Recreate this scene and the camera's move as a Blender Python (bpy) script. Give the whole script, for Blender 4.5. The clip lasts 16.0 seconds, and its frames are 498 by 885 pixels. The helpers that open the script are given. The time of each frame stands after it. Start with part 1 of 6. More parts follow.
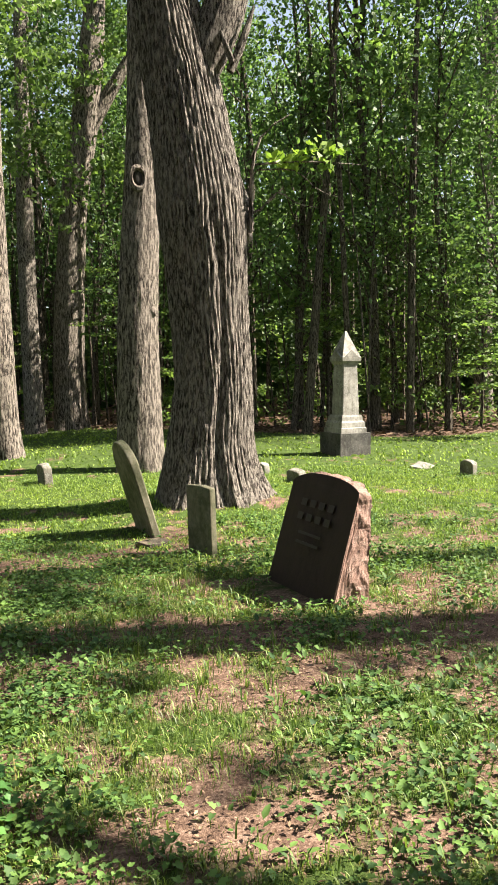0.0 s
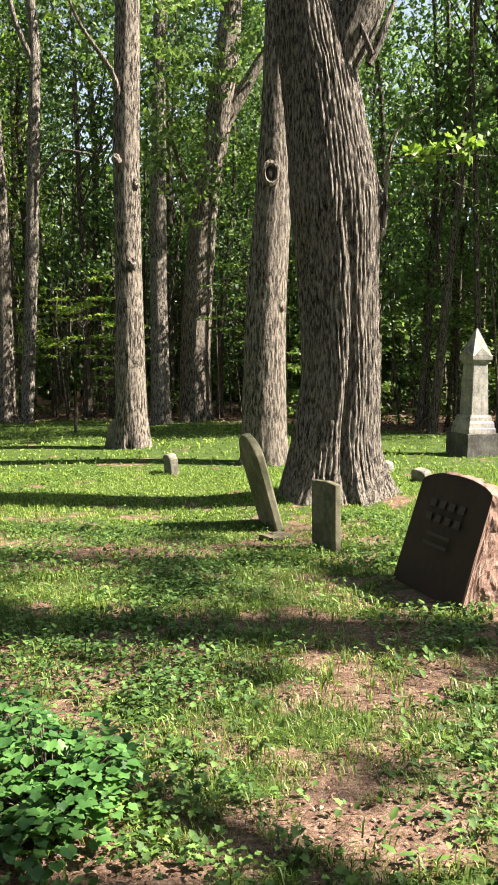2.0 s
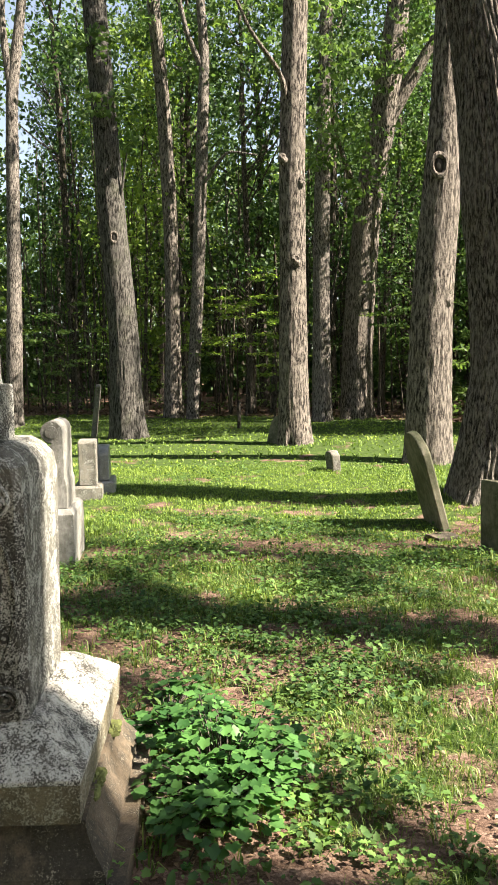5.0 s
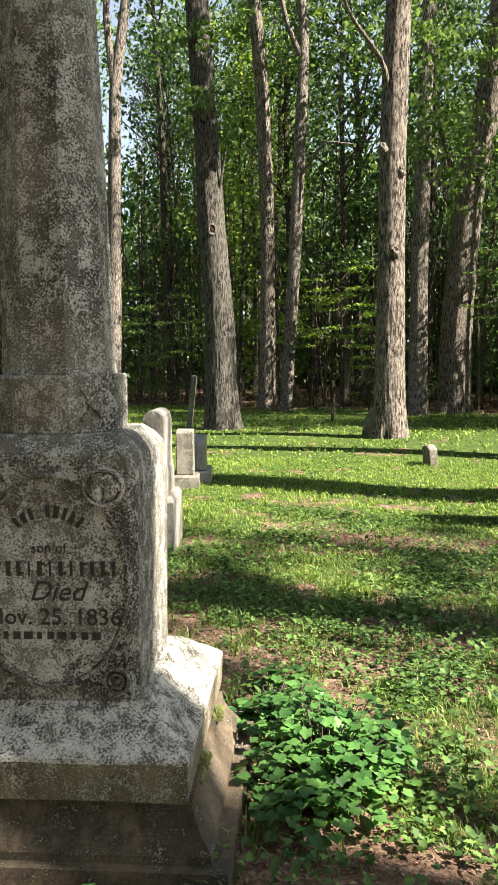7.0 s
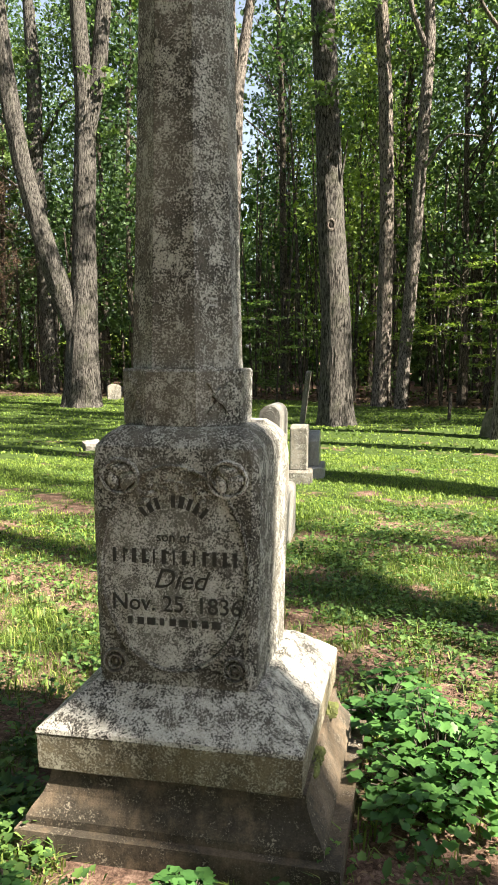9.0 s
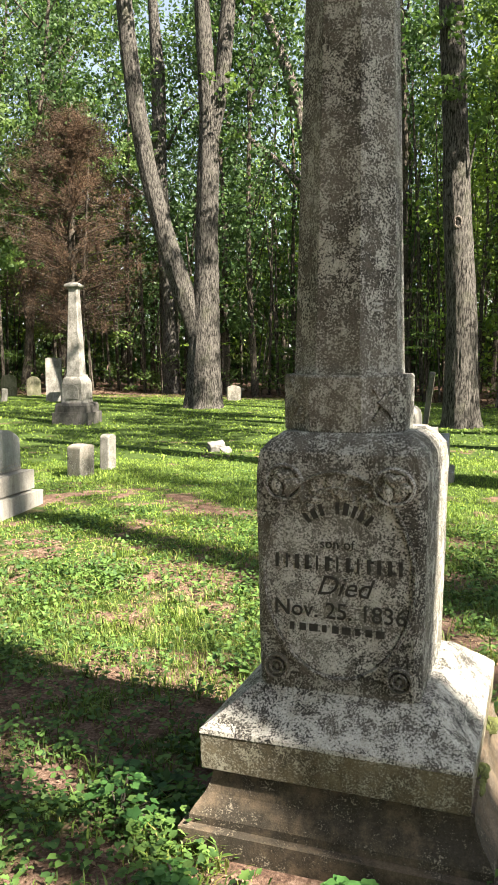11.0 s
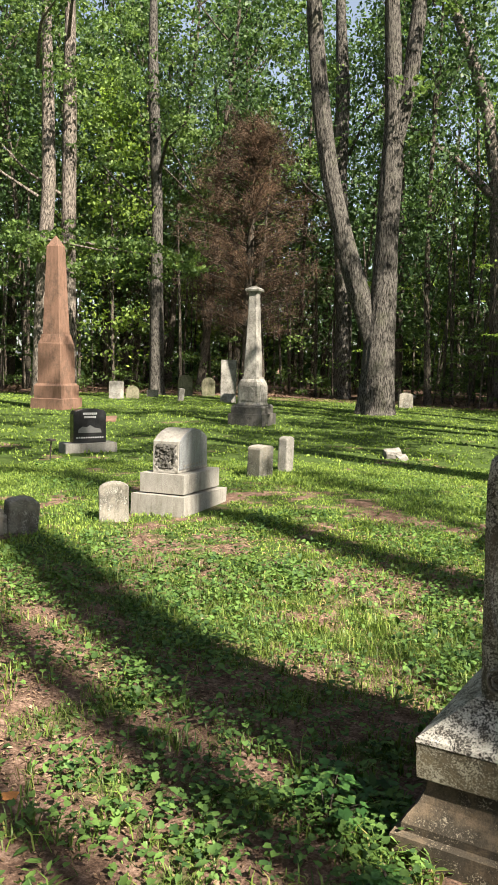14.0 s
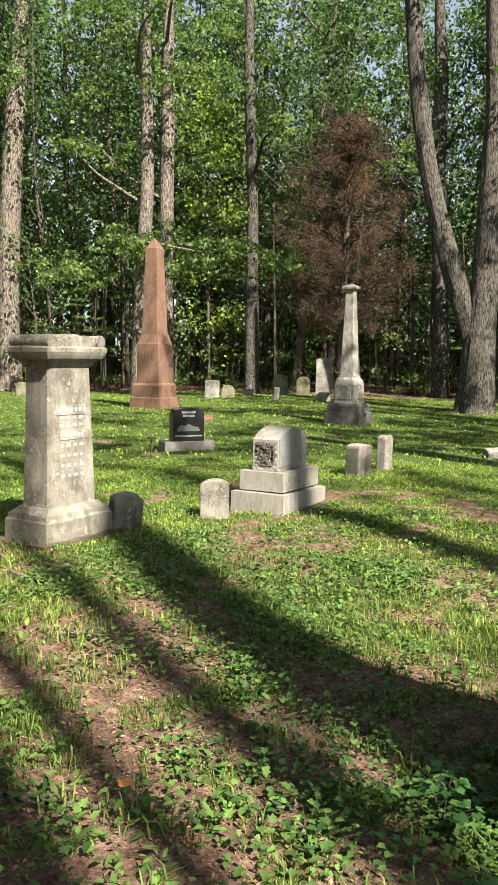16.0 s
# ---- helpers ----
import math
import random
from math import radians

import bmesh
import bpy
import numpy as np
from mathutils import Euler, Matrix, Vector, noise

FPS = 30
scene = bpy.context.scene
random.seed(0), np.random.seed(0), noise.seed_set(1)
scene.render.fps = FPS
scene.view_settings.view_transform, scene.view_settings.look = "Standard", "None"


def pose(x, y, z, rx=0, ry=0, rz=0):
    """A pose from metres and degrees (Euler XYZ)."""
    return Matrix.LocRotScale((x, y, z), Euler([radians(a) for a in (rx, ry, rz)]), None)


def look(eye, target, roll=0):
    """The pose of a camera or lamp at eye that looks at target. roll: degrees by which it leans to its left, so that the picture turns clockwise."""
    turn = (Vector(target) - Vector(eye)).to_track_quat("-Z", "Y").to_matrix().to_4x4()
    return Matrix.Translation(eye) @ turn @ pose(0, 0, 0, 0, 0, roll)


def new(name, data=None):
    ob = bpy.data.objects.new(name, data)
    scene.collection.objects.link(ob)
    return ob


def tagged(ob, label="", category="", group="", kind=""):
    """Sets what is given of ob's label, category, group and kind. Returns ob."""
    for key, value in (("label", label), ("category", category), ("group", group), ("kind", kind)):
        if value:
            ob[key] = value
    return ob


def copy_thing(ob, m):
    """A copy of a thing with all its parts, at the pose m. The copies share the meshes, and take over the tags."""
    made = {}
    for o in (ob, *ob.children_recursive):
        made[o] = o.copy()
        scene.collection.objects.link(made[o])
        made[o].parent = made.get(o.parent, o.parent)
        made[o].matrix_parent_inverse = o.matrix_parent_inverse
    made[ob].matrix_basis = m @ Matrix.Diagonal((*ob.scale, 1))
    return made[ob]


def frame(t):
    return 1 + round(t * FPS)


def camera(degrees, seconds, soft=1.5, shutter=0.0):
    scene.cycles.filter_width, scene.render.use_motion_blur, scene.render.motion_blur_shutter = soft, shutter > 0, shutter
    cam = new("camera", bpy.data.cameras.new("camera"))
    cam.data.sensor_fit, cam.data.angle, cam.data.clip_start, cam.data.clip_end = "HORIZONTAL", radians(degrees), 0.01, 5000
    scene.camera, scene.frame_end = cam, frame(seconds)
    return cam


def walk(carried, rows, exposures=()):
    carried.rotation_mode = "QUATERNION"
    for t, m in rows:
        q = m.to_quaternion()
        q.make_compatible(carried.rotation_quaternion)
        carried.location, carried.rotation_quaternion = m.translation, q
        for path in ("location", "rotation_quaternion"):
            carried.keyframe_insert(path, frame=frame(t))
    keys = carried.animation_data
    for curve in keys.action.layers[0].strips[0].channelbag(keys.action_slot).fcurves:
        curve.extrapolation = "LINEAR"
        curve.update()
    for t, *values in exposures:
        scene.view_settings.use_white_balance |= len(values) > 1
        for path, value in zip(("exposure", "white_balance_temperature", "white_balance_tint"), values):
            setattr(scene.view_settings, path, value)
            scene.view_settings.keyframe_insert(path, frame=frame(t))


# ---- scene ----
cam = camera(33.6, 16.0, soft=1.0)
METRES, EYE, TILT, LEAN, TURN = 0.666, 1.5, 0.0, 0.0, -26.1
ROWS = [
    (0.0, 0.0, 0.0, 0.0, -0.19, -5.41, 2.03),
    (0.5, -0.0201, 0.0086, -0.0026, 2.11, -5.53, 2.13),
    (1.0, -0.0458, 0.0067, -0.0036, 3.98, -5.64, 1.69),
    (1.5, -0.0727, 0.0138, -0.0081, 5.87, -5.76, 1.16),
    (2.0, -0.0991, 0.0012, -0.0059, 8.2, -5.49, 0.88),
    (2.5, -0.1164, -0.0076, -0.0037, 11.13, -5.1, 0.76),
    (3.0, -0.1191, -0.0236, -0.0052, 13.33, -4.99, 0.76),
    (3.5, -0.1261, -0.0335, -0.0033, 15.19, -5.11, 0.95),
    (4.0, -0.1351, -0.0325, -0.0045, 16.61, -5.25, 1.1),
    (6.5, -0.2451, -0.0766, -0.008, 23.68, -5.83, 0.84),
    (7.0, -0.2528, -0.0854, -0.0102, 25.56, -5.94, 0.77),
    (7.5, -0.2715, -0.0998, -0.0103, 27.58, -6.08, 0.85),
    (8.0, -0.286, -0.1118, -0.0084, 29.55, -6.09, 0.6),
    (10.5, -0.3911, -0.1776, 0.0039, 39.27, -6.33, -0.12),
    (11.0, -0.4926, -0.2451, 0.018, 41.26, -6.16, 0.27),
    (11.5, -0.5627, -0.3199, 0.0166, 42.9, -5.89, 0.22),
    (12.0, -0.6108, -0.3746, 0.0089, 44.95, -5.97, -0.09),
    (12.5, -0.6488, -0.4013, 0.0076, 46.95, -6.28, -0.4),
    (13.0, -0.6623, -0.4248, 0.0064, 48.66, -6.36, -0.68),
    (13.5, -0.6738, -0.4555, 0.0056, 50.62, -6.24, -0.94),
    (14.0, -0.6821, -0.485, 0.0113, 52.73, -5.9, -1.18),
    (14.5, -0.6923, -0.5028, 0.0114, 54.28, -5.83, -1.27),
    (15.0, -0.7012, -0.5308, 0.0064, 55.64, -5.99, -1.13),
    (15.5, -0.7194, -0.5448, -0.0006, 57.24, -6.11, -0.9),
    (16.0, -0.7319, -0.5666, -0.0036, 59.16, -6.06, -0.69),
]
walk(cam, [(t, pose(0, 0, EYE, TILT, LEAN, TURN) @ pose(METRES * x, METRES * y, METRES * z, 90 + pitch, roll, yaw)) for t, x, y, z, yaw, pitch, roll in ROWS], exposures=[(0.0, 2.3), (2.0, 2.4), (8.0, 2.43), (11.3, 2.54), (12.3, 2.2), (16.0, 1.99)])

# ---- world, sun ----
SUN_AZ, SUN_EL = 114.0, 45.0            # clockwise from +y, above the horizon
world = bpy.data.worlds.new("world")
scene.world = world
world.use_nodes = True
wn = world.node_tree
sky = wn.nodes.new("ShaderNodeTexSky")
sky.sky_type, sky.sun_disc = "NISHITA", False
sky.sun_elevation, sky.sun_rotation = radians(SUN_EL), radians(SUN_AZ)
sky.air_density, sky.dust_density = 1.0, 1.2
veil = wn.nodes.new("ShaderNodeHueSaturation")      # thin white cloud over the blue
veil.inputs["Saturation"].default_value = 0.62
wn.links.new(sky.outputs[0], veil.inputs["Color"])
wn.links.new(veil.outputs[0], wn.nodes["Background"].inputs[0])
wn.nodes["Background"].inputs[1].default_value = 0.05
sun = new("sun", bpy.data.lights.new("sun", "SUN"))
sun.data.energy, sun.data.angle, sun.data.color = 5.0, radians(0.6), (1.0, 0.91, 0.76)
sd = Vector((math.sin(radians(SUN_AZ)) * math.cos(radians(SUN_EL)), math.cos(radians(SUN_AZ)) * math.cos(radians(SUN_EL)), math.sin(radians(SUN_EL))))
sun.matrix_world = look(sd * 60, (0, 0, 0))


# ---- materials ----
def material(name):
    m = bpy.data.materials.new(name)
    m.use_nodes = True
    return m, m.node_tree, m.node_tree.nodes["Principled BSDF"]


def nd(nt, kind, **props):
    n = nt.nodes.new(kind)
    for k, v in props.items():
        if k in n.inputs:
            n.inputs[k].default_value = v
    return n


def coords(nt, scale=(1, 1, 1), world_space=False):
    tc = nt.nodes.new("ShaderNodeTexCoord")
    mp = nt.nodes.new("ShaderNodeMapping")
    mp.inputs["Scale"].default_value = scale
    if world_space:
        geo = nt.nodes.new("ShaderNodeNewGeometry")
        nt.links.new(geo.outputs["Position"], mp.inputs[0])
    else:
        nt.links.new(tc.outputs["Object"], mp.inputs[0])
    return mp.outputs[0]


def noise_tex(nt, vec, scale, detail=5.0, rough=0.6):
    n = nd(nt, "ShaderNodeTexNoise", Scale=scale, Detail=detail, Roughness=rough)
    nt.links.new(vec, n.inputs["Vector"])
    return n.outputs["Fac"]


def ramp(nt, fac, stops):
    r = nt.nodes.new("ShaderNodeValToRGB")
    e = r.color_ramp.elements
    while len(e) < len(stops):
        e.new(0.5)
    for el, (p, c) in zip(e, stops):
        el.position, el.color = p, (*c, 1)
    nt.links.new(fac, r.inputs[0])
    return r.outputs[0]


def mixed(nt, fac, a, b, mode="MIX"):
    m = nt.nodes.new("ShaderNodeMix")
    m.data_type, m.blend_type = "RGBA", mode
    for sock, v in ((m.inputs[0], fac), (m.inputs[6], a), (m.inputs[7], b)):
        if isinstance(v, (int, float)):
            sock.default_value = v
        elif isinstance(v, tuple):
            sock.default_value = (*v, 1)
        else:
            nt.links.new(v, sock)
    return m.outputs[2]


def bump(nt, bsdf, height, strength=0.5, dist=0.01):
    b = nd(nt, "ShaderNodeBump", Strength=strength, Distance=dist)
    nt.links.new(height, b.inputs["Height"])
    nt.links.new(b.outputs[0], bsdf.inputs["Normal"])


def stone_mat(name, base, dark, lichen=(0.62, 0.62, 0.58), dark_at=0.5, lichen_at=0.68, grain=180.0, rough=0.85, relief=0.004, fine=0.3):
    """Weathered stone: grain, dark growth in blotches, pale lichen specks."""
    m, nt, b = material(name)
    v = coords(nt, world_space=True)
    big = noise_tex(nt, v, 3.2, 6, 0.62)
    mid = noise_tex(nt, v, 17.0, 6, 0.7)
    fin = noise_tex(nt, v, grain, 3, 0.7)
    blotch = ramp(nt, mixed(nt, 0.45, big, mid), [(dark_at - 0.07, (0, 0, 0)), (dark_at + 0.07, (1, 1, 1))])
    col = mixed(nt, blotch, base, dark)
    speck = noise_tex(nt, v, 150.0, 5, 0.8)
    col = mixed(nt, ramp(nt, mixed(nt, 0.38, speck, mid), [(lichen_at - 0.1, (0, 0, 0)), (lichen_at - 0.06, (1, 1, 1))]), col, lichen)
    st = noise_tex(nt, coords(nt, (11, 11, 1.6), world_space=True), 1.6, 8, 0.72)
    col = mixed(nt, 1.0, col, ramp(nt, st, [(0.36, (0.76, 0.74, 0.70)), (0.5, (1, 1, 1)), (0.66, (1.1, 1.1, 1.12))]), "MULTIPLY")
    grainc = ramp(nt, fin, [(0.3, (1 - fine, 1 - fine, 1 - fine)), (0.7, (1 + fine, 1 + fine, 1 + fine))])
    col = mixed(nt, 1.0, col, grainc, "MULTIPLY")
    nt.links.new(col, b.inputs["Base Color"])
    b.inputs["Roughness"].default_value = rough
    b.inputs["Specular IOR Level"].default_value = 0.25
    bump(nt, b, mixed(nt, 0.5, speck, fin), 0.6, relief)
    return m


MARBLE_DARK = stone_mat("weathered_marble", (0.125, 0.114, 0.094), (0.017, 0.016, 0.014), (0.37, 0.36, 0.325), 0.485, 0.595)
MARBLE_FIELD = stone_mat("speckled_marble", (0.15, 0.143, 0.126), (0.022, 0.021, 0.019), (0.45, 0.44, 0.41), 0.50, 0.58)
BASE_BROWN = stone_mat("mossy_brown_marble", (0.15, 0.125, 0.08), (0.05, 0.043, 0.03), (0.30, 0.28, 0.22), 0.5, 0.61)
LICHENED = stone_mat("lichened_marble", (0.10, 0.09, 0.075), (0.012, 0.0115, 0.011), (0.45, 0.43, 0.385), 0.46, 0.57)
PLINTH = stone_mat("plinth_sandstone", (0.135, 0.102, 0.07), (0.042, 0.035, 0.026), (0.26, 0.225, 0.175), 0.48, 0.66)
MARBLE_PALE = stone_mat("pale_marble", (0.275, 0.262, 0.24), (0.125, 0.118, 0.105), (0.38, 0.37, 0.35), 0.49, 0.66)
MARBLE_GREY = stone_mat("grey_marble", (0.215, 0.195, 0.165), (0.07, 0.065, 0.054), (0.37, 0.36, 0.325), 0.49, 0.63)
SLAB_GREEN = stone_mat("mossy_slab", (0.17, 0.155, 0.11), (0.075, 0.078, 0.042), (0.3, 0.29, 0.24), 0.5, 0.69)
RED_GRANITE = stone_mat("red_granite", (0.23, 0.14, 0.112), (0.12, 0.075, 0.06), (0.30, 0.21, 0.175), 0.55, 0.62, 120.0, 0.8, 0.008, 0.5)
RED_POLISHED = stone_mat("polished_red_granite", (0.036, 0.020, 0.016), (0.024, 0.014, 0.011), (0.05, 0.03, 0.024), 0.55, 0.66, 220.0, 0.6, 0.0008, 0.4)
BROWNSTONE = stone_mat("brownstone", (0.155, 0.09, 0.064), (0.09, 0.058, 0.043), (0.19, 0.125, 0.095), 0.56, 0.72, 120.0, 0.9, 0.004, 0.2)
GREY_GRANITE = stone_mat("grey_granite", (0.23, 0.217, 0.196), (0.13, 0.122, 0.11), (0.31, 0.30, 0.28), 0.58, 0.66, 260.0, 0.8, 0.003, 0.45)
ROCK_END = stone_mat("rock_faced_granite", (0.10, 0.094, 0.086), (0.04, 0.038, 0.035), (0.2, 0.195, 0.18), 0.5, 0.66, 160.0, 0.9, 0.006, 0.5)
BLUE_GRANITE = stone_mat("polished_grey_granite", (0.17, 0.175, 0.185), (0.11, 0.115, 0.12), (0.26, 0.265, 0.27), 0.55, 0.62, 260.0, 0.35, 0.0006, 0.5)
BLACK_GRANITE = stone_mat("black_granite", (0.022, 0.022, 0.024), (0.014, 0.014, 0.016), (0.04, 0.04, 0.042), 0.55, 0.7, 260.0, 0.14, 0.0002, 0.3)
BRONZE_MARK = stone_mat("old_metal", (0.05, 0.04, 0.035), (0.03, 0.03, 0.03), (0.1, 0.1, 0.09), 0.55, 0.75)


def plain(name, col, rough=0.8, var=0.25):
    m, nt, b = material(name)
    v = coords(nt, world_space=True)
    n = noise_tex(nt, v, 60.0)
    nt.links.new(mixed(nt, 1.0, mixed(nt, 0.0, col, col), ramp(nt, n, [(0.3, (1 - var,) * 3), (0.7, (1 + var,) * 3)]), "MULTIPLY"), b.inputs["Base Color"])
    b.inputs["Roughness"].default_value = rough
    return m


RED_WORN = plain("worn_red_letters", (0.032, 0.0185, 0.015), 0.6)
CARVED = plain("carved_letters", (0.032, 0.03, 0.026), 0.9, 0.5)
ETCHED = plain("etched_white", (0.42, 0.42, 0.42), 0.7, 0.1)
WORN_LETTER = plain("worn_letters", (0.30, 0.30, 0.285))


def bark_mat(name, lo, hi, scale=1.0, strength=1.0, moss=0.0):
    m, nt, b = material(name)
    v = coords(nt, (11 * scale, 11 * scale, 2.6 * scale), world_space=True)
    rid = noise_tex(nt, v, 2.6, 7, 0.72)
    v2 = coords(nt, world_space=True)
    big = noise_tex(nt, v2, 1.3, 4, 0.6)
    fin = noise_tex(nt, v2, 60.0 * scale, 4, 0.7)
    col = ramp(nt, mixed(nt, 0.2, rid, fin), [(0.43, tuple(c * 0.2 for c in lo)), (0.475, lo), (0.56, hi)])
    col = mixed(nt, ramp(nt, big, [(0.45, (0, 0, 0)), (0.65, (0.3, 0.3, 0.3))]), col, tuple(0.5 * (a + c) * 1.15 for a, c in zip(lo, hi)))
    if moss:
        mz = noise_tex(nt, v2, 2.4, 5)
        col = mixed(nt, ramp(nt, mz, [(0.55, (0, 0, 0)), (0.7, (moss, moss, moss))]), col, (0.09, 0.10, 0.05))
    nt.links.new(col, b.inputs["Base Color"])
    b.inputs["Roughness"].default_value = 0.95
    b.inputs["Specular IOR Level"].default_value = 0.1
    bump(nt, b, mixed(nt, 0.3, rid, fin), strength, 0.06)
    return m


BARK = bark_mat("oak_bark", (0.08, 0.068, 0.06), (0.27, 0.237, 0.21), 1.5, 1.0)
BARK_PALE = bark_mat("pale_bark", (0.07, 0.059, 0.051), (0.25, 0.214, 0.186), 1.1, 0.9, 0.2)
# grey bark, with the shade of neighbouring trees darkened into its colour
BARK_GREY_SHADED = bark_mat("shaded_grey_bark", (0.042, 0.038, 0.034), (0.125, 0.115, 0.104), 1.2, 0.8, 0.2)
# slim-stem bark, its colour taken darker to deepen the wood's shade
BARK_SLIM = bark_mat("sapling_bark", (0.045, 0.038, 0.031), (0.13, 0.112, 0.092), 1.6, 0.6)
HOLLOW_DARK = plain("dark_hollow", (0.02, 0.016, 0.013), 0.95)


def leaf_mat(name, a, c, glow=0.35, rough=0.5, dry=None):
    """Leaf: colour by island, some light through the blade."""
    m, nt, b = material(name)
    geo = nt.nodes.new("ShaderNodeNewGeometry")
    col = ramp(nt, geo.outputs["Random Per Island"], [(0.0, a), (0.75, c), (0.9, tuple(1.2 * q for q in c)), (1.0, dry or tuple(1.25 * q for q in c))])
    v = coords(nt, world_space=True)
    col = mixed(nt, 1.0, col, ramp(nt, noise_tex(nt, v, 0.55, 3), [(0.3, (0.72, 0.78, 0.8)), (0.7, (1.22, 1.15, 1.0))]), "MULTIPLY")
    nt.links.new(col, b.inputs["Base Color"])
    b.inputs["Roughness"].default_value = rough
    b.inputs["Specular IOR Level"].default_value = 0.3
    tr = nt.nodes.new("ShaderNodeBsdfTranslucent")
    nt.links.new(mixed(nt, 1.0, col, (1.05, 1.15, 0.6), "MULTIPLY"), tr.inputs[0])
    mx = nt.nodes.new("ShaderNodeMixShader")
    mx.inputs[0].default_value = glow
    nt.links.new(b.outputs[0], mx.inputs[1])
    nt.links.new(tr.outputs[0], mx.inputs[2])
    nt.links.new(mx.outputs[0], nt.nodes["Material Output"].inputs[0])
    return m


LEAF = leaf_mat("canopy_leaf", (0.05, 0.095, 0.034), (0.15, 0.22, 0.075), 0.5)
LEAF_DARK = leaf_mat("shade_leaf", (0.052, 0.105, 0.044), (0.13, 0.205, 0.082), 0.5)
# deep green leaf; part of the wood's shade is put into this colour
LEAF_DEEP = leaf_mat("deep_green_leaf", (0.03, 0.065, 0.026), (0.08, 0.135, 0.052), 0.42)
LEAF_LIME = leaf_mat("spring_leaf", (0.13, 0.21, 0.045), (0.21, 0.295, 0.065), 0.5)
LEAF_DEAD = leaf_mat("dead_needles", (0.042, 0.029, 0.022), (0.105, 0.066, 0.046), 0.15, 0.9)
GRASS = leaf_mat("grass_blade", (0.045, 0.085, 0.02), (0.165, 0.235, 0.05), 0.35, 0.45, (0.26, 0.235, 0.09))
# fresh yellow-green lawn, its sunlit brightness put into the blade colour
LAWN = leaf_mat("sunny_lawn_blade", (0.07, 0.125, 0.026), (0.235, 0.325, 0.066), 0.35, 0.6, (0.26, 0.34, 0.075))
WEED = leaf_mat("weed_leaf", (0.024, 0.062, 0.018), (0.105, 0.185, 0.046), 0.3, 0.65)
SHRUB = leaf_mat("shrub_leaf", (0.028, 0.085, 0.024), (0.075, 0.175, 0.048), 0.35, 0.5)
LITTER = leaf_mat("fallen_leaf", (0.10, 0.06, 0.04), (0.30, 0.20, 0.14), 0.15, 0.8)
# browner litter, also darkened in colour for the shade under the trees
SHADED_LITTER = leaf_mat("shaded_woodland_litter", (0.045, 0.03, 0.02), (0.12, 0.08, 0.055), 0.1, 0.9)


def ground_mat():
    m, nt, b = material("ground")
    v = coords(nt, world_space=True)
    att = nt.nodes.new("ShaderNodeAttribute")
    att.attribute_name = "soil"
    fin = noise_tex(nt, v, 9.0, 8, 0.7)
    vfin = noise_tex(nt, v, 70.0, 5, 0.7)
    green = ramp(nt, fin, [(0.3, (0.022, 0.036, 0.01)), (0.55, (0.05, 0.078, 0.018)), (0.75, (0.09, 0.118, 0.03))])
    soil = ramp(nt, mixed(nt, 0.5, fin, vfin), [(0.38, (0.03, 0.019, 0.014)), (0.5, (0.115, 0.071, 0.052)), (0.62, (0.245, 0.168, 0.13))])
    ma = nt.nodes.new("ShaderNodeMath")
    ma.operation = "ADD"
    nt.links.new(att.outputs["Fac"], ma.inputs[0])
    mb = nt.nodes.new("ShaderNodeMath")
    mb.operation = "MULTIPLY_ADD"
    mb.inputs[1].default_value, mb.inputs[2].default_value = 0.9, -0.45
    nt.links.new(fin, mb.inputs[0])
    nt.links.new(mb.outputs[0], ma.inputs[1])
    fac = ramp(nt, ma.outputs[0], [(0.38, (0, 0, 0)), (0.62, (1, 1, 1))])
    nt.links.new(mixed(nt, fac, green, soil), b.inputs["Base Color"])
    b.inputs["Roughness"].default_value = 0.95
    b.inputs["Specular IOR Level"].default_value = 0.1
    bump(nt, b, mixed(nt, 0.5, fin, vfin), 0.8, 0.02)
    return m


GROUND = ground_mat()

# ---- building helpers ----


def part(name, bm, mat, parent=None, label="", m=None, smooth=False):
    """Link a bmesh as one mesh object, under parent where one is given."""
    me = bpy.data.meshes.new(name)
    bm.normal_update()
    bm.to_mesh(me)
    bm.free()
    return link_mesh(name, me, mat, parent, label, m, smooth)


def link_mesh(name, me, mat, parent=None, label="", m=None, smooth=False):
    me.materials.append(mat)
    if smooth:
        me.polygons.foreach_set("use_smooth", [True] * len(me.polygons))
        me.set_sharp_from_angle(angle=radians(24))
    ob = new(name, me)
    if m is not None:
        ob.matrix_basis = m
    if parent is not None:
        ob.parent = parent
    if label:
        ob["label"] = label
    return ob


def raw_mesh(name, verts, faces):
    """A mesh from arrays of vertices and of triangles or quads."""
    me = bpy.data.meshes.new(name)
    faces = np.asarray(faces, dtype=np.int32)
    n, k = faces.shape
    me.vertices.add(len(verts))
    me.vertices.foreach_set("co", np.asarray(verts, dtype=np.float32).ravel())
    me.loops.add(n * k)
    me.loops.foreach_set("vertex_index", faces.ravel())
    me.polygons.add(n)
    me.polygons.foreach_set("loop_start", np.arange(0, n * k, k, dtype=np.int32))
    me.update(calc_edges=True)
    return me


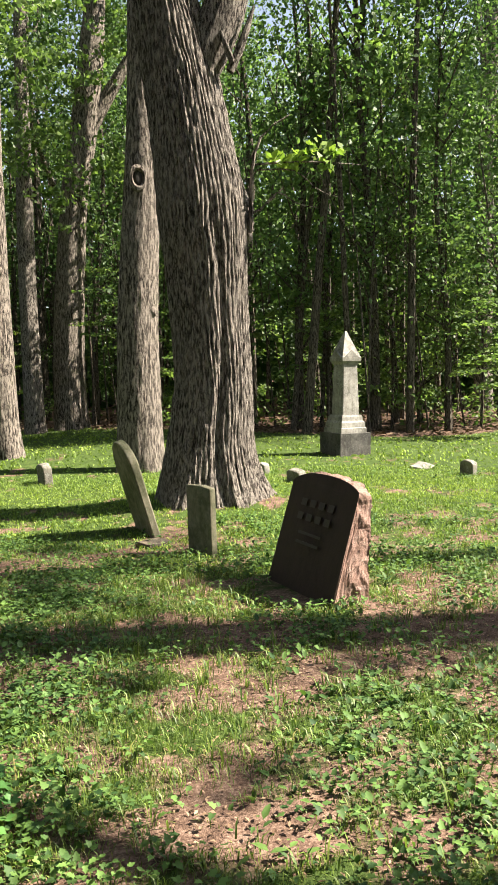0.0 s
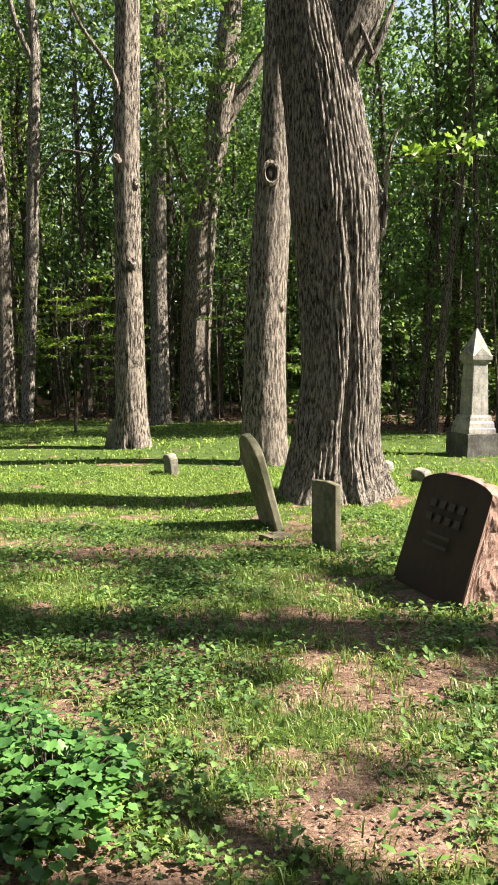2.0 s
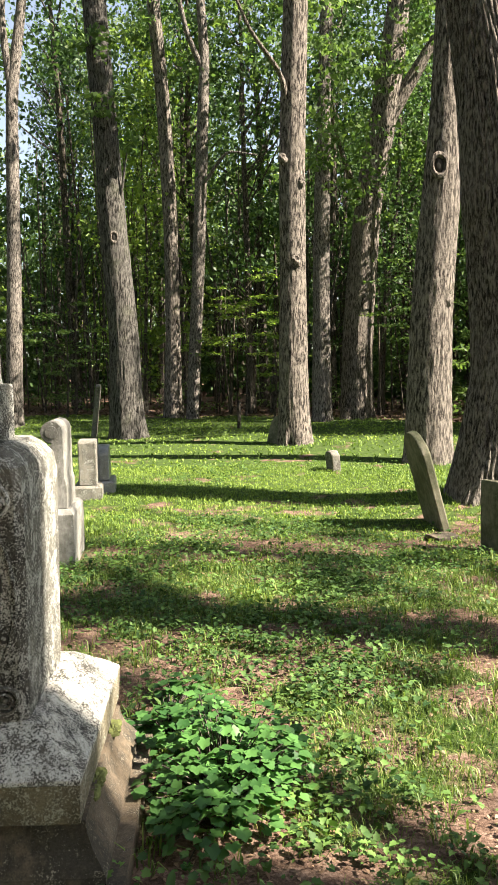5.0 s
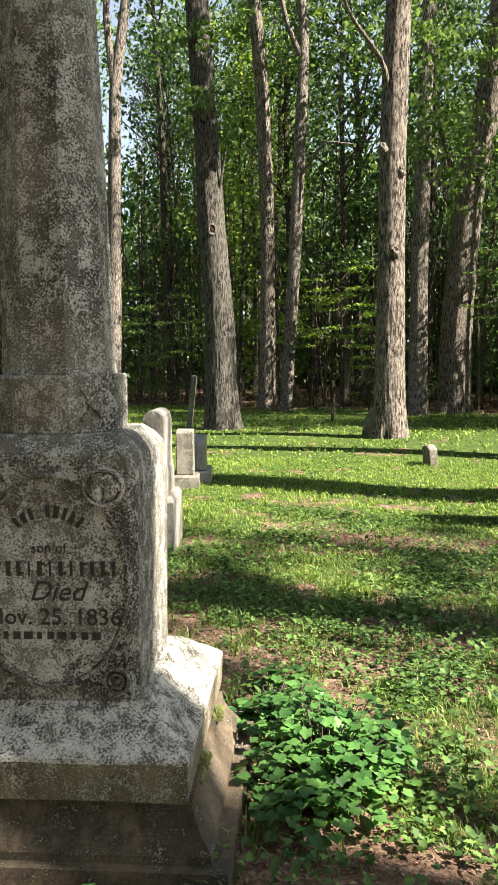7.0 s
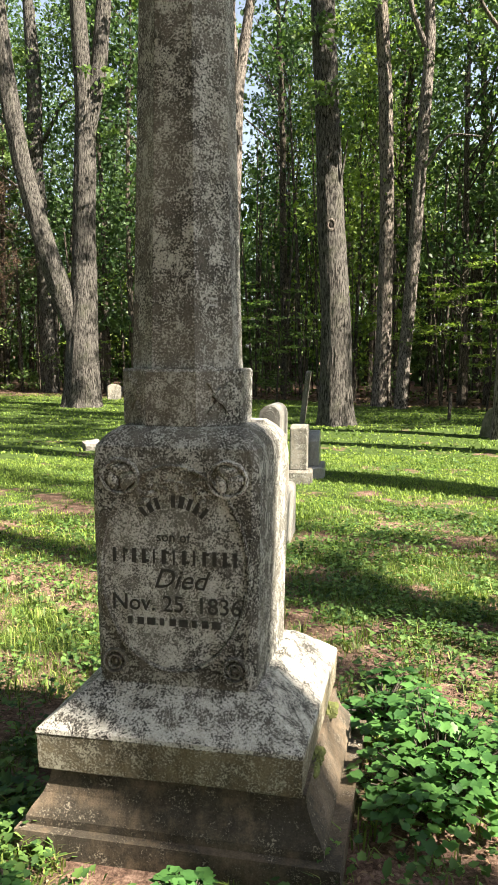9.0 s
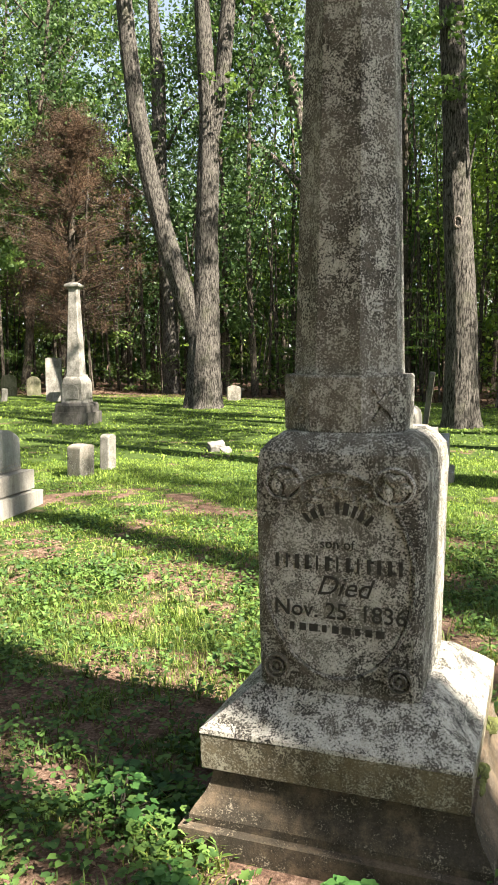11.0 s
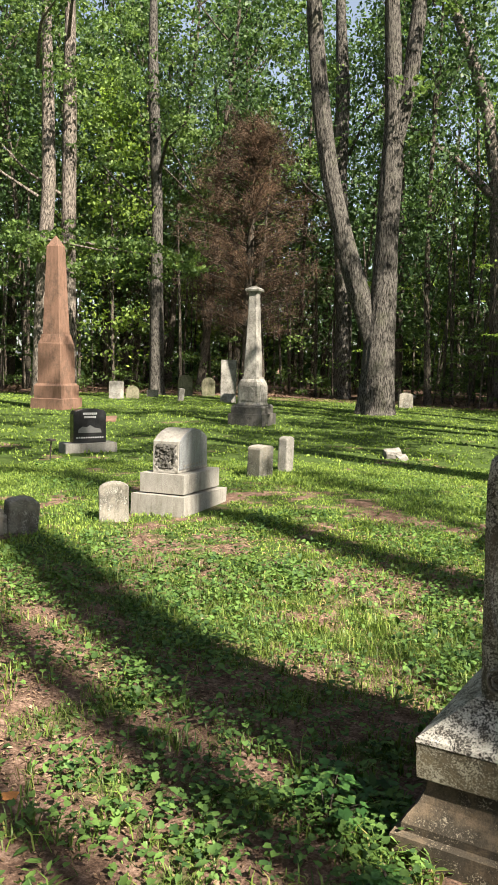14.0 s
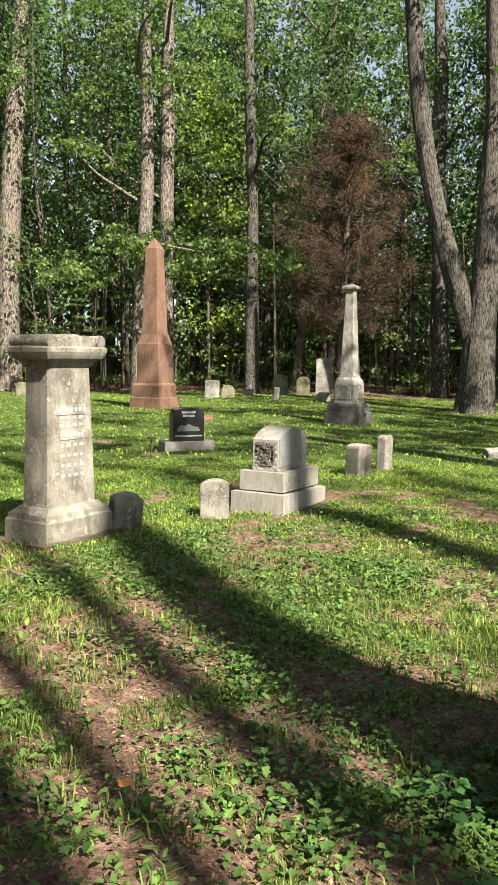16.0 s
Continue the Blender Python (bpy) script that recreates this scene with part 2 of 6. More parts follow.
def prism(rings, chamfer=0.0):
    """A solid from stacked rectangles (z, half x, half y), corners cut by chamfer."""
    bm = bmesh.new()
    loops = []
    for z, hx, hy in rings:
        c = chamfer
        if c > 0:
            pts = [(hx - c, -hy), (hx, -hy + c), (hx, hy - c), (hx - c, hy), (-hx + c, hy), (-hx, hy - c), (-hx, -hy + c), (-hx + c, -hy)]
        else:
            pts = [(hx, -hy), (hx, hy), (-hx, hy), (-hx, -hy)]
        loops.append([bm.verts.new((x, y, z)) for x, y in pts])
    for a, b in zip(loops, loops[1:]):
        for i in range(len(a)):
            j = (i + 1) % len(a)
            bm.faces.new((a[i], a[j], b[j], b[i]))
    bm.faces.new(loops[0][::-1])
    bm.faces.new(loops[-1])
    return bm


def octagon(rings):
    """A regular eight-sided solid from (z, half width across flats)."""
    bm = bmesh.new()
    loops = []
    for z, h in rings:
        r = h / math.cos(math.pi / 8)
        loops.append([bm.verts.new((r * math.cos(math.pi * (2 * i + 1) / 8), r * math.sin(math.pi * (2 * i + 1) / 8), z)) for i in range(8)])
    for a, b in zip(loops, loops[1:]):
        for i in range(8):
            bm.faces.new((a[i], a[(i + 1) % 8], b[(i + 1) % 8], b[i]))
    bm.faces.new(loops[0][::-1])
    bm.faces.new(loops[-1])
    return bm


def slab(outline, thick, bevel=0.01):
    """A slab whose outline (x, z) faces -y and +y; edges rounded."""
    bm = bmesh.new()
    f = [bm.verts.new((x, -thick / 2, z)) for x, z in outline]
    k = [bm.verts.new((x, thick / 2, z)) for x, z in outline]
    bm.faces.new(f)
    bm.faces.new(k[::-1])
    n = len(f)
    for i in range(n):
        bm.faces.new((f[(i + 1) % n], f[i], k[i], k[(i + 1) % n]))
    bmesh.ops.recalc_face_normals(bm, faces=bm.faces)
    if bevel:
        bmesh.ops.bevel(bm, geom=[e for e in bm.edges if e.calc_face_angle(0) > 0.6], offset=bevel, segments=2, profile=0.5, affect="EDGES")
    return bm


def soften(bm, w=0.008):
    bmesh.ops.bevel(bm, geom=[e for e in bm.edges if e.calc_face_angle(0) > 0.35], offset=w, segments=2, profile=0.6, affect="EDGES")
    return bm


def wear(bm, amount, freq, cuts=0, pick=None):
    """Roughen a solid: chips and pitting moved along the normals."""
    if cuts:
        bmesh.ops.subdivide_edges(bm, edges=[e for e in bm.edges if e.calc_length() > 0.03], cuts=cuts, use_grid_fill=True)
    bmesh.ops.triangulate(bm, faces=[f for f in bm.faces if len(f.verts) > 4])
    bm.normal_update()
    for v in bm.verts:
        if pick is None or pick(v):
            n = noise.noise(v.co * freq) + 0.5 * noise.noise(v.co * freq * 2.3) + 0.3 * noise.noise(v.co * freq * 5.1)
            v.co += v.normal * n * amount
    return bm


def arch(w, h, rise, n=10, foot=0.1):
    """An outline w wide and h high with a rounded head."""
    pts = [(-w / 2, -foot), (w / 2, -foot), (w / 2, h - rise)]
    for i in range(1, n):
        a = math.pi * i / n
        pts.append((w / 2 * math.cos(a), h - rise + rise * math.sin(a)))
    pts.append((-w / 2, h - rise))
    return pts


def bar(w, h, d=0.006):
    bm = bmesh.new()
    bmesh.ops.create_cube(bm, size=1.0, matrix=Matrix.Diagonal((w, d, h, 1)))
    return bm


def glyphs(text, size, depth, shear):
    cu = bpy.data.curves.new("letter", "FONT")
    cu.body, cu.size, cu.extrude, cu.shear, cu.resolution_u, cu.align_y = text, size, depth / 2, shear, 3, "CENTER"
    tmp = bpy.data.objects.new("letter", cu)
    me = bpy.data.meshes.new_from_object(tmp)
    bpy.data.objects.remove(tmp)
    bpy.data.curves.remove(cu)
    return me


def width(me):
    return max((v.co.x for v in me.vertices), default=0.0)


def lettering(text, size, mat, parent, m, depth=0.004, shear=0.0):
    """Raised lettering, each character a part of its own."""
    total = width(glyphs(text, size, depth, 0))
    for i, ch in enumerate(text):
        if ch != " ":
            me = glyphs(ch, size, depth, shear)
            x = width(glyphs(text[:i + 1], size, depth, 0)) - width(glyphs(ch, size, depth, 0))
            link_mesh("letter", me, mat, parent, "", m @ pose(x - total / 2, 0, 0))


def empty(name, m, label, category, group=""):
    e = new(name)
    e.empty_display_size = 0.2
    e.matrix_basis = m
    return tagged(e, label, category, group)


rng = np.random.default_rng(7)


def smooth_noise(x, y, scale, seed):
    """Even wavy field in about -1 to 1, from a few crossed waves."""
    r = np.random.default_rng(seed)
    out = np.zeros_like(np.asarray(x, dtype=float))
    for k in range(9):
        a, p, f = r.uniform(0, 2 * math.pi), r.uniform(0, 6.28), scale * r.uniform(0.6, 1.7)
        out += np.sin((x * math.cos(a) + y * math.sin(a)) * f + p + 1.3 * np.sin((x * math.sin(a) - y * math.cos(a)) * f * 0.7 + p))
    return out / 4.0


def ground_z(x, y):
    r = np.hypot(x, y)
    z = 0.018 * smooth_noise(x, y, 1.1, 3) + 0.05 * smooth_noise(x, y, 0.22, 4) * np.clip((r - 3) / 8, 0, 1)
    return z + 0.16 * np.exp(-((x - 3.55) ** 2 + (y - 8.16) ** 2) / 1.1) - 0.01


def gz(x, y):
    return float(ground_z(np.array([x]), np.array([y]))[0])


EDGE_AZ = [-180, -100, -60, -35, -20, -5, 3, 14, 25, 36, 50, 100, 180]
EDGE_R = [30, 34, 35, 33, 31, 27, 25, 22.5, 18.5, 16.5, 19, 38, 30]


def edge_r(az):
    return np.interp(az, EDGE_AZ, EDGE_R)


def soil_amount(x, y):
    r = np.hypot(x, y)
    az = np.degrees(np.arctan2(x, y))
    s = 0.45 + 0.24 * smooth_noise(x, y, 2.2, 11) + 0.30 * smooth_noise(x, y, 7.5, 12) + 0.22 * smooth_noise(x, y, 19.0, 13)
    bias = np.interp(r, [2, 4, 5.5, 8, 11, 20], [0.15, 0.14, 0.06, -0.12, -0.34, -0.5])
    s = s + bias + 0.38 * np.exp(-((x + 3.0) ** 2 + (y - 2.2) ** 2) / 1.5) + 0.3 * np.exp(-((x - 3.6) ** 2 + (y - 3.7) ** 2) / 0.7)
    s = s + 0.6 * np.exp(-((x - 0.05) ** 2 + (y - 2.25) ** 2) / 0.12)
    s = s + 0.25 * np.exp(-((x + 4.7) ** 2 + (y - 8.0) ** 2) / 1.6)
    woods = np.clip((r - edge_r(az) + 0.8) / 1.2, 0, 1)
    return np.clip(np.maximum(s, woods * 1.3), -0.5, 1.5)


# ---- ground ----
def axis(lo, hi, step, far):
    mid = np.arange(lo, hi + 1e-6, step)
    out, d = [], step
    p = hi
    while p < far:
        d *= 1.22
        p += d
        out.append(p)
    return np.concatenate([-np.array(out[::-1]) + lo + hi, mid, np.array(out)])


def make_ground():
    xs, ys = axis(-8.0, 8.0, 0.11, 900), axis(0.8, 12.0, 0.11, 900)
    gx, gy = np.meshgrid(xs, ys)
    x, y = gx.ravel(), gy.ravel()
    v = np.stack([x, y, ground_z(x, y)], 1)
    nx, ny = len(xs), len(ys)
    i = (np.arange(ny - 1)[:, None] * nx + np.arange(nx - 1)[None, :]).ravel()
    me = raw_mesh("ground", v, np.stack([i, i + 1, i + nx + 1, i + nx], 1))
    at = me.attributes.new("soil", "FLOAT", "POINT")
    at.data.foreach_set("value", soil_amount(x, y).astype(np.float32))
    return tagged(link_mesh("ground", me, GROUND, smooth=True), "grass lawn with bare reddish soil patches and leaf litter", "ground", kind="structure")


make_ground()


# ---- trees ----
def tube(pts, sides=14, flute=0.0, seed=0, rings=None, flare=0.0, groove=None):
    """Vertices and quads of a bent tapering tube through (x, y, z, r)."""
    p = np.array(pts, dtype=float)
    d = np.concatenate([[0], np.cumsum(np.linalg.norm(np.diff(p[:, :3], axis=0), axis=1))])
    n = rings or max(3, int(d[-1] / 0.5))
    s = np.linspace(0, d[-1], n)
    q = np.stack([np.interp(s, d, p[:, k]) for k in range(4)], 1)
    if n > 6:
        for _ in range(max(1, n // 12)):
            q[1:-1] = (q[:-2] + 2 * q[1:-1] + q[2:]) / 4
    t = np.gradient(q[:, :3], axis=0)
    t /= np.linalg.norm(t, axis=1)[:, None] + 1e-9
    ref = np.where(np.abs(t[:, 2:3]) > 0.8, np.array([[1.0, 0, 0]]), np.array([[0, 0, 1.0]]))
    u = np.cross(ref, t)
    u /= np.linalg.norm(u, axis=1)[:, None] + 1e-9
    w = np.cross(t, u)
    a = np.linspace(math.pi, 3 * math.pi, sides, endpoint=False)
    A, S = np.meshgrid(a, s)
    rad = q[:, 3:4] * np.ones_like(A)
    r = np.random.default_rng(seed)
    if flare:
        lobes = 0.55 + 0.45 * np.sin(A * 5 + 1.0 + 0.7 * np.sin(A * 2 + seed))
        rad = rad * (1 + flare * np.exp(-S / 0.28) * lobes)
    if flute:
        k = max(5, sides // 4)
        wob = A * k + 2.0 * smooth_noise(A * 7.0, S * 4.0, 1.5, seed + 1)
        ridge = np.abs(np.sin(wob * 0.5 + 1.1 * smooth_noise(A * 2, S * 1.5, 1.5, seed + 2))) ** 0.6
        brk = smooth_noise(A * 16, S * 9.0, 1.6, seed + 3)
        rad = rad * (1 + flute * (ridge - 0.6) + 0.35 * flute * brk + 0.025 * smooth_noise(A * 1.0, S * 1.2, 1.0, seed + 4))
    if groove:
        ga, gd, gw, gs = groove
        off = (A - ga + 0.12 * np.sin(S * 2.1) + math.pi) % (2 * math.pi) - math.pi
        rad = rad * (1 - gd * np.exp(-(off / gw) ** 2) / (1 + np.exp((S - gs) * 3)))
    v = q[:, None, :3] + rad[..., None] * (np.cos(A)[..., None] * u[:, None, :] + np.sin(A)[..., None] * w[:, None, :])
    i = np.arange(n - 1)[:, None] * sides
    j = np.arange(sides)[None, :]
    f = np.stack([i + j, i + (j + 1) % sides, i + sides + (j + 1) % sides, i + sides + j], -1).reshape(-1, 4)
    return v.reshape(-1, 3), f


def join(tubes):
    vs, fs, o = [], [], 0
    for v, f in tubes:
        vs.append(v)
        fs.append(f + o)
        o += len(v)
    return np.concatenate(vs), np.concatenate(fs)


def unit(n, r):
    v = r.normal(size=(n, 3))
    return v / np.linalg.norm(v, axis=1)[:, None]


def leaf_quads(c, size, r, up=0.6, aspect=0.6):
    """One pointed, folded leaf at each centre: kite of four corners."""
    n = len(c)
    nor = unit(n, r) * np.array([1, 1, 0.7]) + np.array([0, 0, up])
    nor /= np.linalg.norm(nor, axis=1)[:, None]
    a = np.cross(nor, unit(n, r))
    a /= np.linalg.norm(a, axis=1)[:, None] + 1e-9
    b = np.cross(nor, a)
    s = (np.asarray(size) * r.uniform(0.6, 1.35, n))[:, None]
    v = np.stack([c - a * s * 0.5, c + b * s * aspect * 0.5 + nor * s * 0.08, c + a * s * 0.5 - nor * s * 0.1, c - b * s * aspect * 0.5 + nor * s * 0.08], 1)
    return v.reshape(-1, 3), np.arange(4 * n).reshape(-1, 4)


def clusters(cent, rad, per, r, flat=0.55):
    """Leaf centres in flattened clumps round each centre."""
    n = len(cent)
    o = unit(n * per, r) * (r.uniform(0, 1, n * per) ** 0.45)[:, None]
    o *= np.repeat(rad, per)[:, None] * np.array([1, 1, flat])
    return np.repeat(cent, per, axis=0) + o


def crown_mesh(name, h0, h1, spread, n_clump, per, size, seed, clump=0.7):
    """An uneven crown: limbs fan out, leaf clumps sit along them."""
    r = np.random.default_rng(seed)
    z = r.uniform(0, 1, n_clump) ** 0.85
    a = r.uniform(0, 2 * math.pi, n_clump)
    prof = np.sin(np.clip(z * 0.92 + 0.1, 0, 1) * math.pi) ** 0.6 * (0.75 + 0.35 * np.sin(a * 3 + seed))
    rr = spread * prof * r.uniform(0.25, 1.05, n_clump)
    cent = np.stack([rr * np.cos(a), rr * np.sin(a), h0 + (h1 - h0) * z + r.normal(0, 0.4, n_clump)], 1)
    c = clusters(cent, clump * r.uniform(0.55, 1.5, n_clump), per, r)
    return raw_mesh(name, *leaf_quads(c, size, r)), cent


def limbs_to(cent, trunk_top, r, every=4, r0=0.05, h_lo=2.0):
    out = []
    for k in range(0, len(cent), every):
        e = cent[k]
        z0 = max(h_lo, e[2] - r.uniform(0.5, 1.6) - 0.35 * np.hypot(e[0], e[1]))
        z0 = min(z0, trunk_top - 0.4)
        s = np.array([0, 0, z0])
        m = (s + e) / 2 + np.array([0, 0, -0.05 * np.hypot(e[0], e[1])])
        out.append(tube([(*s, r0), (*m, r0 * 0.6), (*e, r0 * 0.2)], 5, rings=4))
    return out


def knot(p, ring, mat_hole, size, towards):
    """A healed branch scar: a raised lip round a dark hollow."""
    bm = bmesh.new()
    n, m = 14, 7
    vs = [[bm.verts.new(((1 + 0.33 * math.cos(2 * math.pi * j / m)) * math.cos(2 * math.pi * i / n) * size * 0.8,
                         (1 + 0.33 * math.cos(2 * math.pi * j / m)) * math.sin(2 * math.pi * i / n) * size * 1.15,
                         0.4 * math.sin(2 * math.pi * j / m) * size)) for j in range(m)] for i in range(n)]
    for i in range(n):
        for j in range(m):
            bm.faces.new((vs[i][j], vs[(i + 1) % n][j], vs[(i + 1) % n][(j + 1) % m], vs[i][(j + 1) % m]))
    z = Vector(towards).normalized()
    x = Vector((0, 0, 1)).cross(z).normalized()
    y = z.cross(x)
    mt = Matrix.Translation(p) @ Matrix((x, y, z)).transposed().to_4x4()
    ob = part("knot", bm, BARK_PALE, ring, "healed branch scar with a raised lip", mt, True)
    # no hole is cut: a flattened near-black ball fills the lip
    bh = bmesh.new()
    bmesh.ops.create_uvsphere(bh, u_segments=10, v_segments=6, radius=size * 0.75, matrix=Matrix.Diagonal((0.7, 1.1, 0.35, 1)))
    part("hollow", bh, mat_hole, ob, "dark hollow")
    return ob


def big_tree(pts, mat, label, sides=28, flute=0.06, seed=1, limbs=(), clumps=(), leaf=LEAF, size=0.14, rings=None, flare=0.35, groove=None, category="tree", group="old trees on the lawn"):
    """An old tree: measured trunk, limbs, and leaf clumps (x, y, z, radius, leaves)."""
    x, y = pts[0][0], pts[0][1]
    z = gz(x, y)
    t = empty("tree", pose(x, y, z), label, category, group)
    loc = [(a - x, b - y, c - (0.12 if c < 0.01 else 0), r) for a, b, c, r in pts]
    link_mesh("trunk", raw_mesh("trunk", *tube(loc, sides, flute, seed, rings, flare, groove)), mat, t, smooth=True)
    for l in limbs:
        l2 = [(a - x, b - y, c, r) for a, b, c, r in l]
        link_mesh("limb", raw_mesh("limb", *tube(l2, 12, flute, seed + 5, max(8, int(4 * len(l2))))), mat, t, smooth=True)
    if clumps:
        r = np.random.default_rng(seed + 50)
        cs = []
        for cx, cy, cz, rad, n in clumps:
            k = max(1, n // 28)
            cent = np.array([cx - x, cy - y, cz]) + unit(k, r) * (r.uniform(0, 1, k) ** 0.4)[:, None] * rad * np.array([1, 1, 0.6])
            cs.append(clusters(cent, r.uniform(0.25, 0.6, k) * min(1.0, 0.5 + rad * 0.25), 28, r, 0.4))
        link_mesh("crown", raw_mesh("crown", *leaf_quads(np.concatenate(cs), size, r)), leaf, t)
    return t


def top_clumps(x, y, z0, z1, rad, n, leaves, seed):
    r = np.random.default_rng(seed)
    out = []
    for _ in range(n):
        a, q = r.uniform(0, 6.283), rad * r.uniform(0.2, 1) ** 0.6
        out.append((x + q * math.cos(a), y + q * math.sin(a), r.uniform(z0, z1), r.uniform(0.7, 1.5), leaves))
    return out


# ---- old trees on the lawn ----
BIG = [(3.54, 8.16, 0.0, 0.60), (3.53, 8.17, 0.25, 0.52), (3.55, 8.16, 0.6, 0.45), (3.6, 8.13, 1.18, 0.405), (3.58, 8.14, 1.79, 0.40), (3.56, 8.15, 2.5, 0.425), (3.55, 8.15, 2.85, 0.462), (3.54, 8.15, 3.1, 0.465),
       (3.5, 8.17, 3.45, 0.435), (3.45, 8.19, 3.84, 0.41), (3.4, 8.22, 4.3, 0.395), (3.32, 8.25, 4.75, 0.37), (3.22, 8.28, 5.3, 0.335), (3.12, 8.3, 6.2, 0.31), (3.05, 8.35, 8.0, 0.27), (3.0, 8.4, 12, 0.18)]
big = big_tree(BIG, BARK, "massive old oak with deeply furrowed grey-brown bark and a broken limb", 240, 0.05, 1,
               limbs=[[(3.5, 8.1, 4.3, 0.20), (3.68, 8.02, 4.7, 0.235), (3.82, 7.95, 5.1, 0.225), (3.95, 7.88, 5.6, 0.19), (4.12, 7.8, 6.6, 0.15), (4.6, 7.5, 8.4, 0.07)]],
               clumps=top_clumps(3.2, 8.6, 11, 17, 5.5, 42, 300, 5), rings=330, flare=0.25, groove=(6.12, 0.12, 0.10, 2.9))
# swollen burl, split stub and dead snag
r_ = np.random.default_rng(3)
bb = bmesh.new()
bmesh.ops.create_icosphere(bb, subdivisions=4, radius=0.2, matrix=Matrix.Diagonal((0.9, 0.8, 1.7, 1)))
wear(bb, 0.05, 9.0)
part("burl", bb, BARK, big, "swollen burl in the bark", pose(0.36, -0.12, 2.92), True)
for a in ([(3.78, 7.86, 4.36, 0.045), (3.86, 7.82, 4.52, 0.05), (3.96, 7.78, 4.78, 0.035), (4.03, 7.76, 5.0, 0.012)], [(3.66, 7.82, 4.75, 0.02), (3.7, 7.78, 4.6, 0.026), (3.78, 7.78, 4.42, 0.03)]):
    l2 = [(p - 3.54, q - 8.16, s, t) for p, q, s, t in a]
    link_mesh("snag", raw_mesh("snag", *tube(l2, 9, 0.15, 4, 8)), BARK, big, "splintered dead stub", smooth=True)
# leafy shoots from the burl
sh = [[(3.96, 7.86, 2.75, 0.024), (3.97, 7.85, 3.1, 0.022), (3.99, 7.84, 3.5, 0.018), (4.08, 7.82, 3.78, 0.013), (4.38, 7.7, 3.95, 0.006)],
      [(3.98, 7.86, 2.95, 0.014), (4.1, 7.82, 3.0, 0.01), (4.24, 7.75, 3.22, 0.009), (4.4, 7.68, 3.02, 0.008), (4.62, 7.6, 3.0, 0.005)],
      [(4.0, 7.86, 3.45, 0.012), (4.5, 7.62, 3.47, 0.010), (5.05, 7.4, 3.42, 0.005)],
      [(4.05, 7.86, 3.4, 0.009), (4.45, 7.66, 3.4, 0.008), (4.6, 7.58, 3.15, 0.006), (4.8, 7.5, 3.1, 0.004)]]
for a in sh:
    l2 = [(p - 3.54, q - 8.16, s, t) for p, q, s, t in a]
    link_mesh("shoot", raw_mesh("shoot", *tube(l2, 6, rings=8)), BARK_PALE, big, "thin leafy shoot", smooth=True)
cc = clusters(np.array([(0.72, -0.42, 3.5), (0.82, -0.45, 3.46), (1.08, -0.55, 3.64), (0.95, -0.5, 3.52), (1.28, -0.6, 3.58), (1.2, -0.6, 3.45)]), np.array([0.14, 0.12, 0.18, 0.14, 0.12, 0.12]), 18, r_, 0.7)
link_mesh("shoot_leaves", raw_mesh("shoot_leaves", *leaf_quads(cc, 0.105, r_, 0.7)), LEAF_LIME, big, "fresh yellow-green oak leaves")

T2 = [(3.92, 11.73, 0.0, 0.34), (3.95, 11.71, 1.08, 0.324), (3.99, 11.7, 2.36, 0.291), (4.07, 11.68, 3.38, 0.273), (4.15, 11.65, 4.34, 0.256), (4.17, 11.64, 5.28, 0.205), (4.21, 11.62, 6.68, 0.18), (4.3, 11.6, 11, 0.12)]
t2 = big_tree(T2, BARK_PALE, "tall pale-barked tree with healed branch scars", 64, 0.05, 11, clumps=top_clumps(4.3, 11.6, 10.5, 16, 3.6, 24, 300, 6), rings=90)
knot((0.09 - 0.02, -0.30, 4.20), t2, HOLLOW_DARK, 0.13, (-0.15, -0.98, 0))
for kx, kz, s in ((0.19, 3.3, 0.1), (0.20, 2.35, 0.1)):
    bm = bmesh.new()
    bmesh.ops.create_icosphere(bm, subdivisions=3, radius=s, matrix=Matrix.Diagonal((1, 0.8, 1.1, 1)))
    wear(bm, 0.03, 14.0)
    part("scar", bm, BARK_PALE, t2, "rough lump in the bark", pose(kx, -0.24, kz), True)

T3 = [(2.48, 14.75, 0.0, 0.30), (2.47, 14.75, 1.03, 0.261), (2.49, 14.75, 3.05, 0.232), (2.5, 14.74, 5.02, 0.222), (2.55, 14.73, 6.46, 0.225), (2.6, 14.73, 7.88, 0.21), (2.7, 14.7, 12, 0.13)]
t3 = big_tree(T3, BARK_PALE, "straight pale-barked tree on the lawn", 56, 0.05, 12, clumps=top_clumps(2.6, 14.7, 10, 15, 3.2, 18, 300, 7), rings=80,
         limbs=[[(2.5, 14.74, 5.6, 0.06), (2.3, 14.5, 6.4, 0.045), (1.7, 14.0, 6.9, 0.03), (1.2, 13.8, 7.9, 0.015)]])
for kx, kz, sz in ((2.52, 3.25, 0.09), (2.62, 4.6, 0.07), (2.3, 5.0, 0.08)):
    bm = bmesh.new()
    bmesh.ops.create_icosphere(bm, subdivisions=3, radius=sz, matrix=Matrix.Diagonal((1, 0.8, 1.2, 1)))
    wear(bm, 0.03, 14.0)
    part("scar", bm, BARK_PALE, t3, "rough lump in the bark", pose(kx - 2.48, -0.2, kz), True)
T5 = [(5.29, 21.3, 0.0, 0.42), (5.35, 21.29, 2.27, 0.391), (5.52, 21.24, 4.46, 0.349), (5.66, 21.2, 5.9, 0.338), (6.07, 21.09, 8.01, 0.34), (6.3, 21.02, 9.68, 0.30), (6.42, 20.99, 10.77, 0.256), (6.6, 20.9, 14, 0.15)]
